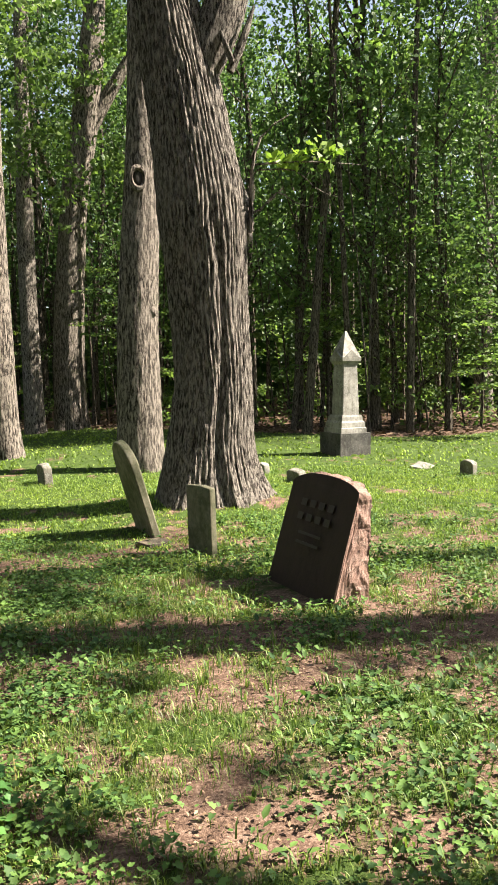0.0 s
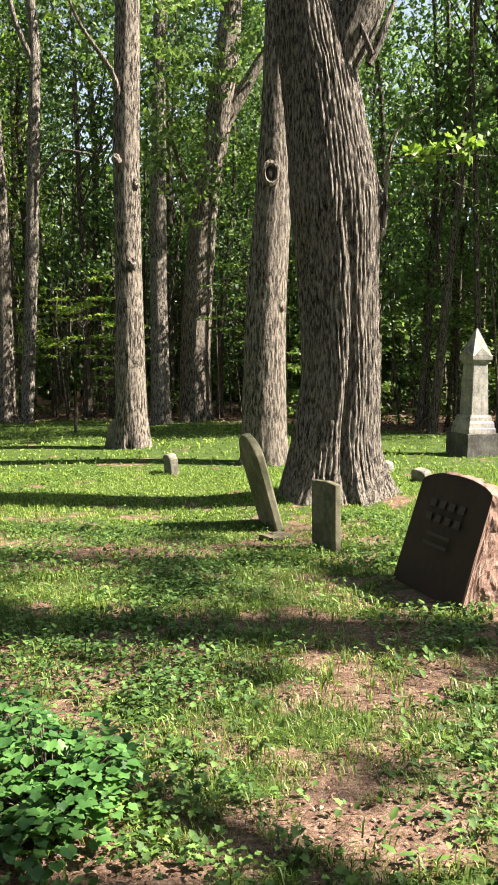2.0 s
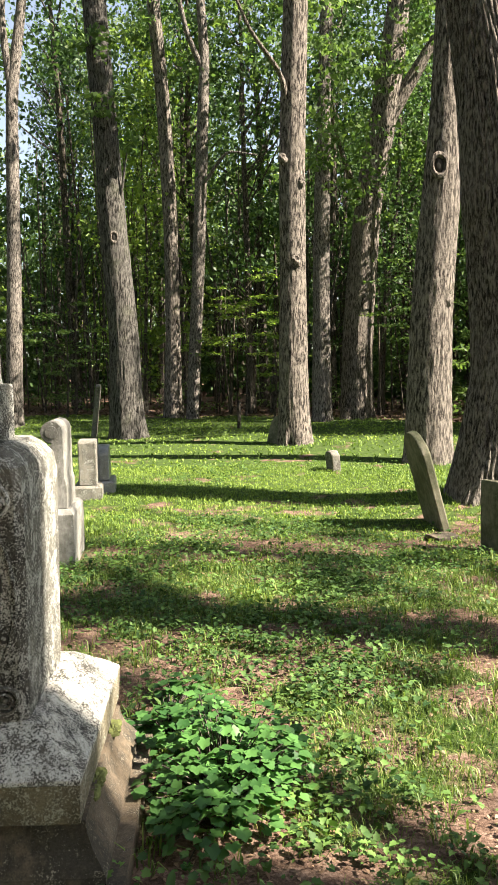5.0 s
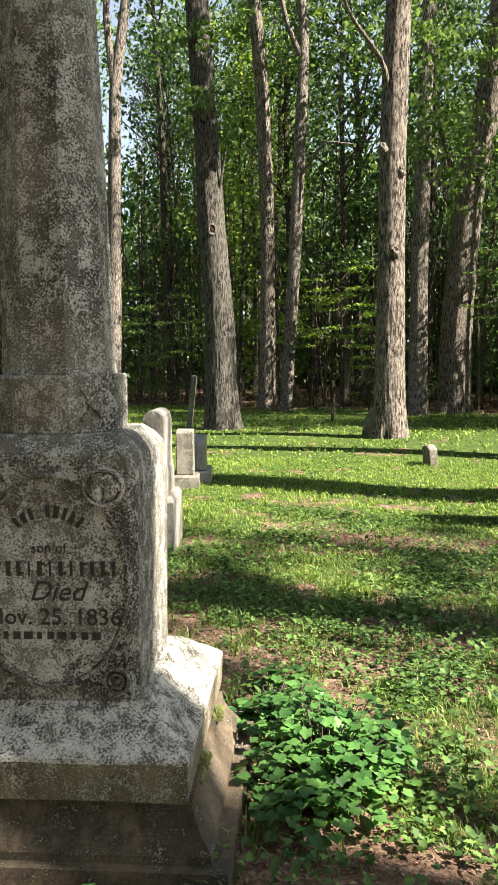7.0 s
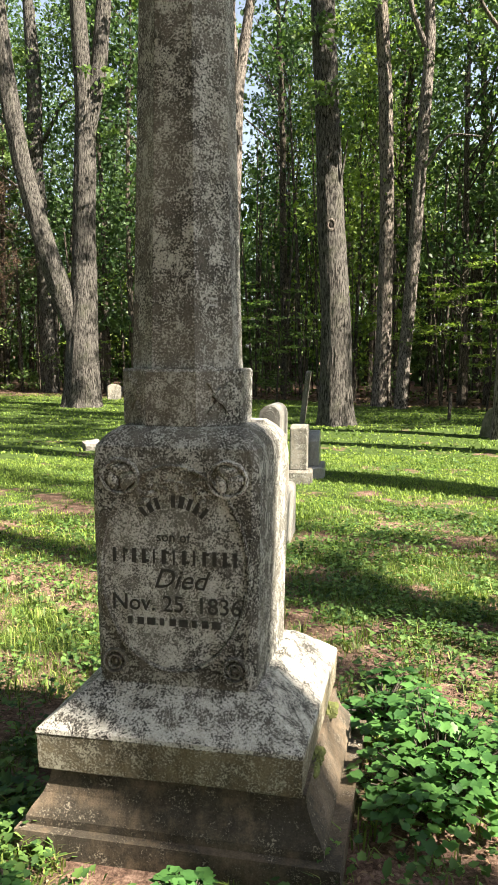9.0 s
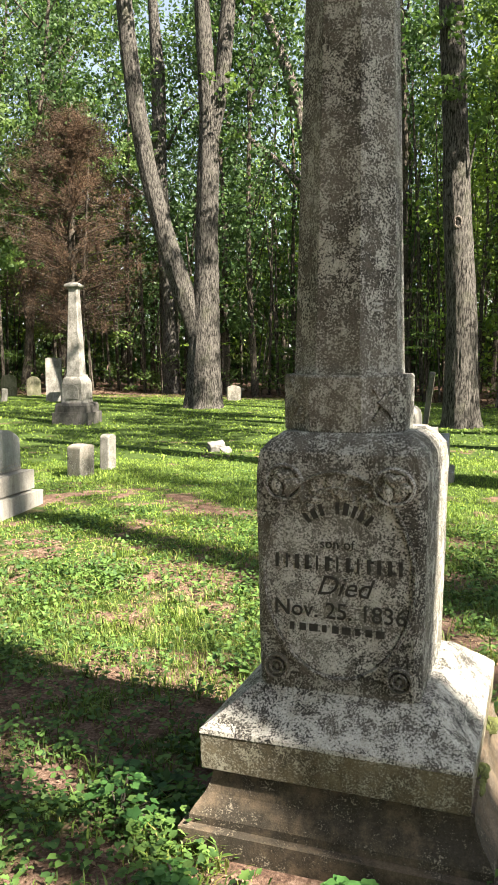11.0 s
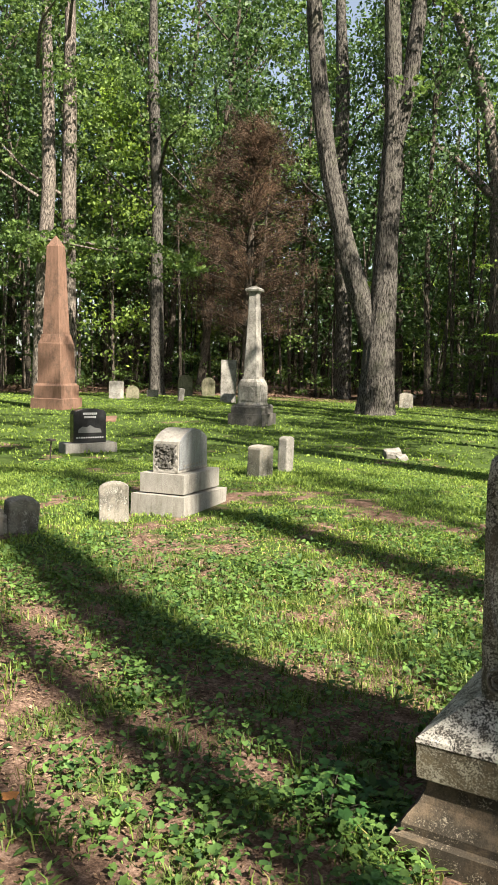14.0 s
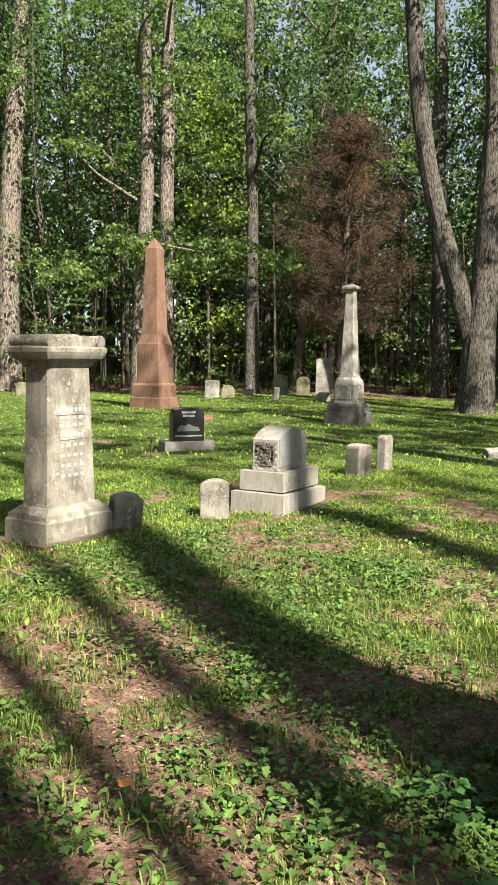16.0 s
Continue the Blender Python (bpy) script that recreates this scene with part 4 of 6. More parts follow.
# ---- the inscribed marble monument ----
def monument():
    t = empty("monument", pose(-0.722, 2.655, 0, 0, 0, -5), "weathered grey marble monument with octagonal shaft and oval inscription", "monument")
    part("footing", soften(prism([(-0.12, 0.488, 0.482), (0.08, 0.488, 0.482)]), 0.012), PLINTH, t, "stained brown stone footing", pose(0.044, 0.02, 0))
    part("plinth", soften(prism([(0.08, 0.452, 0.447), (0.105, 0.452, 0.447), (0.13, 0.438, 0.434), (0.165, 0.412, 0.408), (0.205, 0.396, 0.394), (0.238, 0.392, 0.388)]), 0.006), PLINTH, t, "moulded brown stone plinth", pose(0.03, 0.02, 0))
    b = prism([(0.240, 0.392, 0.425), (0.248, 0.400, 0.434), (0.358, 0.406, 0.438)])
    part("base", wear(soften(b, 0.006), 0.004, 16, 4), BASE_BROWN, t, "mossy brown marble base block", pose(0.012, 0.035, 0), True)
    b = prism([(0.359, 0.407, 0.439), (0.372, 0.405, 0.437), (0.480, 0.268, 0.292)])
    part("slope", wear(soften(b, 0.005), 0.0035, 18, 4), LICHENED, t, "sloped top of the base crusted with white and black lichen", pose(0.012, 0.035, 0), True)
    d = prism([(0.480, 0.248, 0.258), (0.52, 0.251, 0.26), (1.150, 0.262, 0.266), (1.215, 0.253, 0.258), (1.250, 0.226, 0.232), (1.272, 0.194, 0.2)], 0.022)
    part("die", wear(soften(d, 0.006), 0.0025, 14, 3), MARBLE_DARK, t, smooth=True)
    part("necking", soften(octagon([(1.262, 0.186), (1.275, 0.193), (1.438, 0.195), (1.446, 0.19)]), 0.004), MARBLE_DARK, t, "eight-sided band with carved emblems", pose(-0.028, 0, 0))
    part("shaft", soften(octagon([(1.446, 0.166), (1.47, 0.164), (2.52, 0.137), (3.7, 0.107), (3.95, 0.02)]), 0.006), MARBLE_DARK, t, "tapering eight-sided shaft", pose(-0.028, 0, 0))
    fy = -0.263

    def ellipse_ring(cx, cz, rx, rz, w, d0, a0=0, a1=360, n=48):
        bm = bmesh.new()
        full = a1 - a0 >= 360
        rows = []
        for i in range(n if full else n + 1):
            a = radians(a0 + (a1 - a0) * i / n)
            rows.append([bm.verts.new((cx + (rx + s * w) * math.cos(a), fy - q * d0, cz + (rz + s * w) * math.sin(a))) for s, q in ((-1, -0.4), (-0.4, 1), (0.4, 1), (1, -0.4))])
        for i in range(len(rows) - (0 if full else 1)):
            u, v = rows[i], rows[(i + 1) % len(rows)]
            for k in range(3):
                bm.faces.new((u[k], v[k], v[k + 1], u[k + 1]))
        bmesh.ops.recalc_face_normals(bm, faces=bm.faces)
        return bm

    of = bmesh.new()
    rim = [of.verts.new((0.222 * math.cos(2 * math.pi * i / 48), fy - 0.002, 0.845 + 0.307 * math.sin(2 * math.pi * i / 48))) for i in range(48)]
    mid = of.verts.new((0, fy - 0.003, 0.845))
    bot = [of.verts.new((0.225 * math.cos(2 * math.pi * i / 48), fy + 0.01, 0.845 + 0.31 * math.sin(2 * math.pi * i / 48))) for i in range(48)]
    for i in range(48):
        of.faces.new((mid, rim[i], rim[(i + 1) % 48]))
        of.faces.new((rim[i], bot[i], bot[(i + 1) % 48], rim[(i + 1) % 48]))
    part("inscription_field", of, MARBLE_FIELD, t, "oval field speckled with pale lichen")
    fy -= 0.003
    part("oval_moulding", ellipse_ring(0, 0.845, 0.231, 0.317, 0.007, 0.010), MARBLE_DARK, t, "raised oval moulding round the inscription", smooth=True)
    for cx in (-0.19, 0.19):
        ro = part("roundel", ellipse_ring(cx, 0.548, 0.036, 0.036, 0.006, 0.010, n=20), MARBLE_GREY, t, "small carved roundel", smooth=True)
        part("ring", ellipse_ring(cx, 0.548, 0.021, 0.021, 0.005, 0.010, n=16), MARBLE_GREY, ro, smooth=True)
        bo = bmesh.new()
        bmesh.ops.create_uvsphere(bo, u_segments=10, v_segments=6, radius=0.010)
        part("boss", bo, MARBLE_GREY, ro, "", pose(cx, fy, 0.548), True)
        sh = part("shield", ellipse_ring(cx * 0.88, 1.125, 0.058, 0.052, 0.007, 0.012, n=22), MARBLE_FIELD, t, "worn carved shield", smooth=True)
        for q in range(5):
            bo = bmesh.new()
            bmesh.ops.create_uvsphere(bo, u_segments=9, v_segments=6, radius=0.022, matrix=Matrix.Diagonal((1.4, 0.7, 0.8, 1)))
            part("carving", bo, MARBLE_FIELD, sh, "", pose(cx * 0.88 + 0.026 * math.cos(q * 1.9), fy, 1.125 + 0.022 * math.sin(q * 1.9), 0, 40 * q, 0), True)
    spray = part("wreath", ellipse_ring(0, 1.03, 0.11, 0.085, 0.006, 0.007, 20, 160, 20), MARBLE_DARK, t, "worn carved spray above the inscription", smooth=True)
    for q in range(13):
        a = radians(15 + 12.5 * q)
        bo = bmesh.new()
        bmesh.ops.create_uvsphere(bo, u_segments=9, v_segments=6, radius=0.021, matrix=Matrix.Diagonal((0.62, 0.5, 1.25, 1)))
        part("carved_leaf", bo, MARBLE_DARK, spray, "", pose((0.125 if q % 2 else 0.098) * math.cos(a), fy + 0.002, 1.03 + (0.105 if q % 2 else 0.072) * math.sin(a), 0, 90 - math.degrees(a) + (38 if q % 2 else -38), 0), True)
    face = lambda x, z, tilt=0.0: pose(x, fy - 0.001, z, 90, 0, 0) @ pose(0, 0, 0, 0, 0, tilt)
    # arched name line, worn to bars
    for k in range(9):
        a = radians(128 - 9.5 * k)
        if k in (3,):
            continue
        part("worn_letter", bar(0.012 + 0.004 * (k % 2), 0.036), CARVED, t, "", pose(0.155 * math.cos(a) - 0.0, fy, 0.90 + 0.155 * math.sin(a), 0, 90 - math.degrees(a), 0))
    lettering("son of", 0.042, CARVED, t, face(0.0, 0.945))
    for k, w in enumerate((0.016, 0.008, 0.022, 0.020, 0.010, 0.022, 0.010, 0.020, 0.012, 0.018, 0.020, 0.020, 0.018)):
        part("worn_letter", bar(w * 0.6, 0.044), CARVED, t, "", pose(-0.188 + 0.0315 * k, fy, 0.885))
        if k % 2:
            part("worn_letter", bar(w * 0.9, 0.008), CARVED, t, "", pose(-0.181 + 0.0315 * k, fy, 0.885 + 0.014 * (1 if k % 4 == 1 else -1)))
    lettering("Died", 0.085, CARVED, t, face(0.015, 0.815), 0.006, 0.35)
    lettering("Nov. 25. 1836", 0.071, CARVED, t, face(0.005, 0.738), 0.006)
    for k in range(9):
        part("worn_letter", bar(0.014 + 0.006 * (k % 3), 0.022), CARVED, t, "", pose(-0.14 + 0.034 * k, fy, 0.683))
    # crossed tools on the band, a sprig on the next side
    ny = -0.1945
    for a in (38, -38):
        part("emblem", bar(0.012, 0.125, 0.012), MARBLE_DARK, t, "carved crossed emblem", pose(0.111, -0.139, 1.358, 0, 0, 45) @ pose(0, 0, 0, 0, a, 0))
    part("emblem", bar(0.035, 0.04, 0.016), MARBLE_DARK, t, "", pose(0.113, -0.141, 1.365, 0, 0, 45) @ pose(0, 0, 0, 0, 45, 0))
    for k in range(6):
        bm = bmesh.new()
        bmesh.ops.create_uvsphere(bm, u_segments=8, v_segments=6, radius=0.02, matrix=Matrix.Diagonal((1.0, 0.5, 1.4, 1)))
        part("emblem", bm, MARBLE_DARK, t, "", pose(-0.166 + 0.02 * math.cos(k * 1.9), -0.138 - 0.02 * math.cos(k * 1.9), 1.32 + 0.018 * k, 0, 0, -45) @ pose(0, 0, 0, 0, 50 * math.sin(k * 2), 0), True)
    for k in range(4):
        part("worn_letter", bar(0.034, 0.006, 0.003), WORN_LETTER, t, "", pose(0.083, -0.113, 1.60 + 0.02 * k, 0, 0, 45))


monument()


def one_piece(name, bm, mat, m, label, category="gravestone", group="", smooth=False):
    return tagged(part(name, bm, mat, None, "", m, smooth), label, category, group)


# ---- red granite slant stone ----
def granite_slant():
    t = empty("gravestone", pose(2.72, 4.68, 0, 0, 0, -92), "red granite gravestone with a dark polished face and rough-hewn sides", "gravestone")
    w = 0.90
    out = arch(w, 0.745, 0.085, 14, 0.15)
    bm = slab(out, 0.30, 0)
    for v in bm.verts:
        k = max(0.0, v.co.z)
        if v.co.y < 0:
            v.co.y += 0.40 * k
        else:
            v.co.y += 0.09 * k
        v.co.x *= 1 - 0.04 * k
    bm.normal_update()
    bmesh.ops.delete(bm, geom=[f for f in bm.faces if f.normal.y < -0.8], context="FACES")
    edge = {v for e in bm.edges if e.is_boundary for v in e.verts}
    for _ in range(5):
        bmesh.ops.triangulate(bm, faces=bm.faces)
        bmesh.ops.subdivide_edges(bm, edges=[e for e in bm.edges if e.calc_length() > 0.035 and not e.is_boundary], cuts=1)
    bmesh.ops.triangulate(bm, faces=bm.faces)
    bm.normal_update()
    for v in bm.verts:
        if v not in edge:
            p = v.co
            v.co = p + v.normal * (0.016 * noise.noise(p * 9) + 0.010 * noise.noise(p * 21) + 0.006 * noise.noise(p * 45))
    part("rough_body", bm, RED_GRANITE, t, "rough-hewn reddish granite body")
    fb = bmesh.new()
    pts = []
    for x, z in out:
        k = max(0.0, z)
        pts.append(fb.verts.new((x * (1 - 0.04 * k), -0.15 + 0.40 * k - 0.001, z)))
    fb.faces.new(pts)
    bmesh.ops.recalc_face_normals(fb, faces=fb.faces)
    r = bmesh.ops.extrude_face_region(fb, geom=list(fb.faces))
    bmesh.ops.translate(fb, verts=[v for v in r["geom"] if isinstance(v, bmesh.types.BMVert)], vec=(0, 0.004, 0))
    bmesh.ops.recalc_face_normals(fb, faces=fb.faces)
    part("polished_face", fb, RED_POLISHED, t, "dark polished face")
    for k in range(8):
        z = 0.55 - 0.09 * (k // 4)
        part("worn_letter", bar(0.075, 0.05, 0.0014), RED_WORN, t, "", pose(-0.19 + 0.12 * (k % 4), -0.153 + 0.40 * z, z, -21.8))
    for k in range(2):
        part("worn_letter", bar(0.3, 0.02, 0.0014), RED_WORN, t, "", pose(0, -0.153 + 0.40 * (0.36 - 0.06 * k), 0.36 - 0.06 * k, -21.8))


granite_slant()

# ---- thin tablets by the oak ----
one_piece("gravestone", wear(slab(arch(0.52, 0.88, 0.24, 12, 0.2), 0.075, 0.012), 0.006, 9), SLAB_GREEN, pose(2.47, 7.28, 0, 0, 0, -90) @ pose(0, 0, 0, 15.5, 2, 0), "thin round-topped marble tablet, mossy and leaning far over", group="old thin tablets")
one_piece("gravestone", wear(slab([(-0.165, -0.15), (0.165, -0.15), (0.165, 0.52), (0.04, 0.535), (-0.165, 0.525)], 0.06, 0.008), 0.006, 9), SLAB_GREEN, pose(2.575, 6.19, 0, 0, 0, -77) @ pose(0, 0, 0, 1, 1, 0), "small square-topped mossy marble tablet", group="old thin tablets")
flat = bmesh.new()
bmesh.ops.create_cube(flat, size=1.0, matrix=Matrix.Diagonal((0.3, 0.16, 0.04, 1)))
one_piece("stone_fragment", wear(soften(flat, 0.01), 0.02, 7, 3), PLINTH, pose(2.35, 6.75, gz(2.35, 6.75) + 0.02, 4, 3, 30), "flat broken piece of reddish stone on the grass", "stone")


# ---- white marble obelisk ----
def obelisk():
    t = empty("obelisk", pose(7.40, 11.5, gz(7.4, 11.5), 0.8, 1.3, 2), "white marble obelisk with a gabled cap on a grey stone base", "monument")
    part("base", wear(soften(prism([(-0.1, 0.30, 0.30), (0.36, 0.295, 0.295)]), 0.012), 0.012, 8, 3), ROCK_END, t, "rough dark grey stone base")
    part("steps", soften(prism([(0.36, 0.25, 0.25), (0.44, 0.25, 0.25), (0.45, 0.235, 0.235), (0.53, 0.23, 0.23), (0.56, 0.205, 0.205), (0.62, 0.20, 0.20), (0.65, 0.185, 0.185)]), 0.006), MARBLE_PALE, t)
    part("shaft", soften(prism([(0.65, 0.165, 0.165), (1.47, 0.14, 0.14)], 0.012), 0.004), MARBLE_PALE, t, "tapering marble shaft")
    part("cap", soften(prism([(1.47, 0.145, 0.145), (1.50, 0.16, 0.16), (1.53, 0.182, 0.182), (1.59, 0.186, 0.186), (1.61, 0.17, 0.17), (2.02, 0.012, 0.012)]), 0.004), MARBLE_PALE, t, "pyramid-shaped cap")
    for sx, sy, rz in ((0, -1, 0), (-1, 0, -90), (1, 0, 90), (0, 1, 180)):
        g = slab([(-0.135, 0), (0.135, 0), (0, 0.115)], 0.03, 0.004)
        part("gable", g, MARBLE_PALE, t, "", pose(0.172 * sx, 0.172 * sy, 1.595, 0, 0, rz))


obelisk()


# ---- footstones and small markers ----
def marker(x, y, w, h, th, rise, rz, mat, label, tilt=0.0, group="small footstones"):
    b = slab(arch(w, h, rise, 8, 0.12), th, min(0.015, th * 0.2))
    return one_piece("footstone", wear(b, 0.008, 11), mat, pose(x, y, gz(x, y), 0, 0, rz) @ pose(0, 0, 0, tilt, tilt * 0.6, 0), label, "footstone", group)


marker(2.36, 11.03, 0.24, 0.28, 0.12, 0.06, -80, MARBLE_GREY, "small pale round-topped footstone", 7)
marker(5.2, 10.2, 0.2, 0.15, 0.1, 0.05, -80, MARBLE_PALE, "tiny white marble footstone", 5)
marker(5.22, 9.28, 0.26, 0.17, 0.12, 0.05, -75, MARBLE_GREY, "low leaning grey footstone", 14)
marker(7.42, 8.52, 0.22, 0.2, 0.1, 0.06, -78, MARBLE_GREY, "small weathered footstone with a dark face", 4)
marker(-5.06, 9.28, 0.3, 0.41, 0.2, 0.04, 80, MARBLE_GREY, "square-shouldered grey marble footstone", 1)
marker(-5.02, 9.98, 0.2, 0.47, 0.13, 0.05, 84, MARBLE_PALE, "slim pale marble footstone", 1)
marker(-4.96, 6.02, 0.27, 0.36, 0.14, 0.06, 35, MARBLE_GREY, "low lichened footstone with a rounded top", -2)
marker(-5.27, 5.12, 0.26, 0.31, 0.16, 0.05, 60, MARBLE_GREY, "low worn footstone leaning back", 6)
marker(-3.1, 16.6, 0.24, 0.2, 0.1, 0.08, 60, SLAB_GREEN, "small dark footstone in the grass", 12)
for x, y, z, s in ((7.35, 9.4, 0.0, (0.34, 0.26, 0.05)), (-4.2, 12.2, 0.03, (0.26, 0.2, 0.14)), (-4.0, 12.0, 0.01, (0.16, 0.14, 0.09)), (-11.9, 15.2, 0.0, (0.6, 0.4, 0.07))):
    bm = bmesh.new()
    bmesh.ops.create_cube(bm, size=1.0, matrix=Matrix.Diagonal((*s, 1)))
    one_piece("stone_fragment", wear(soften(bm, 0.02), 0.03, 6, 3), MARBLE_PALE if x > -10 else BROWNSTONE, pose(x, y, gz(x, y) + z + s[2] * 0.25, 8, -6, 30), "broken stone fragment lying in the grass", "stone", "stone fragments")


# ---- stones in the row behind the monument ----
def scroll_stone():
    t = empty("gravestone", pose(-0.87, 6.6, 0, 0, 0, -2), "pale marble headstone with a rolled scroll top on a block base", "gravestone")
    part("base", soften(prism([(-0.1, 0.165, 0.33), (0.385, 0.165, 0.33), (0.42, 0.14, 0.30)]), 0.01), MARBLE_PALE, t, "square marble base block")
    out = [(-0.02, 0.42), (0.115, 0.42), (0.115, 0.60), (0.10, 0.66), (0.10, 0.98)]
    out += [(0.015 + 0.085 * math.cos(a), 1.005 + 0.085 * math.sin(a)) for a in [radians(q) for q in range(0, 271, 30)]]
    out += [(-0.01, 0.90)]
    part("tablet", soften(slab(out, 0.5, 0), 0.006), MARBLE_PALE, t, "tablet with a rolled scroll head")
    part("scroll_line", soften(slab([(0.015 + 0.05 * math.cos(radians(q)), 1.005 + 0.05 * math.sin(radians(q))) for q in range(0, 360, 30)], 0.515, 0), 0.004), MARBLE_PALE, t)


scroll_stone()


def edge_stone(x, y, w, th, h, mat, label, rise=0.1, tilt=0.0, base=True, rz=-90):
    t = empty("gravestone", pose(x, y, gz(x, y), 0, 0, rz), label, "gravestone", "headstones seen edge on")
    z0 = 0.0
    if base:
        part("base", soften(prism([(-0.1, w / 2 + 0.08, th / 2 + 0.06), (0.13, w / 2 + 0.08, th / 2 + 0.06), (0.15, w / 2 + 0.06, th / 2 + 0.04)]), 0.008), mat, t)
        z0 = 0.15
    part("tablet", wear(slab([(a, b + z0) for a, b in arch(w, h - z0, rise, 10, 0.0 if base else 0.15)], th, 0.012), 0.004, 8), mat, t, "", pose(0, 0, 0, tilt))


edge_stone(-0.84, 9.65, 0.5, 0.2, 0.66, MARBLE_GREY, "grey headstone with a flat top and mottled lichen", 0.03)
edge_stone(-0.70, 9.95, 0.46, 0.17, 0.56, BLUE_GRANITE, "blue-grey granite headstone with rounded shoulders", 0.12)
edge_stone(-1.34, 18.1, 0.5, 0.10, 1.15, MARBLE_GREY, "tall thin leaning marble tablet", 0.05, -7, False)
edge_stone(2.16, 15.1, 0.36, 0.1, 0.52, SLAB_GREEN, "dark mossy tablet leaning against the tree trunk", 0.2, -16, False, -60)
one_piece("wooden_stake", wear(prism([(-0.2, 0.03, 0.03), (0.6, 0.03, 0.03), (0.63, 0.02, 0.02)]), 0.005, 9), BARK_SLIM, pose(1.92, 19.05, gz(1.9, 19), 0, 3, 20), "short weathered wooden stake in the grass", "stake")


# ---- tall marble pillar ----
def pillar():
    t = empty("monument", pose(-8.72, 16.42, gz(-8.7, 16.4), 0, 0, 4), "tall white marble pillar with flat cap on stepped base", "monument")
    part("step", wear(soften(prism([(-0.1, 0.41, 0.41), (0.25, 0.41, 0.41)]), 0.015), 0.008, 8, 2), ROCK_END, t, "lower step of dark stone")
    part("step", soften(prism([(0.25, 0.36, 0.36), (0.40, 0.36, 0.36), (0.45, 0.33, 0.33)]), 0.012), ROCK_END, t, "upper step of dark stone")
    part("pedestal", soften(prism([(0.45, 0.285, 0.285), (0.50, 0.27, 0.27), (0.86, 0.27, 0.27), (0.96, 0.24, 0.24), (1.02, 0.20, 0.20), (1.06, 0.20, 0.20)], 0.05), 0.006), MARBLE_PALE, t)
    part("shaft", soften(prism([(1.06, 0.165, 0.165), (2.90, 0.098, 0.098)], 0.02), 0.004), MARBLE_PALE, t, "tapering white marble shaft")
    part("cap", soften(prism([(2.88, 0.10, 0.10), (2.92, 0.11, 0.11), (2.945, 0.155, 0.155), (2.985, 0.16, 0.16), (3.05, 0.05, 0.05)]), 0.005), MARBLE_PALE, t)
    bm = slab(arch(0.30, 0.32, 0.13, 10, 0.0), 0.02, 0.004)
    part("panel", bm, MARBLE_PALE, t, "arched raised panel", pose(0, -0.272, 0.54))
    part("panel", slab(arch(0.30, 0.32, 0.13, 10, 0.0), 0.02, 0.004), MARBLE_PALE, t, "arched raised panel", pose(0.272, 0, 0.54, 0, 0, 90))


pillar()
edge_stone(-13.1, 23.5, 0.5, 0.16, 1.38, MARBLE_PALE, "tall plain white marble tablet", 0.02, -1, False, 20)


def small_capped(x, y):
    t = empty("monument", pose(x, y, gz(x, y), 0, 0, 20), "small grey stone pedestal with a moulded cap", "monument")
    part("shaft", soften(prism([(-0.1, 0.2, 0.2), (0.3, 0.2, 0.2), (0.34, 0.14, 0.14), (1.35, 0.12, 0.12)]), 0.01), MARBLE_GREY, t)
    part("cap", soften(prism([(1.35, 0.14, 0.14), (1.42, 0.18, 0.18), (1.48, 0.18, 0.18), (1.60, 0.05, 0.05)]), 0.01), MARBLE_GREY, t)


small_capped(-11.9, 22.8)


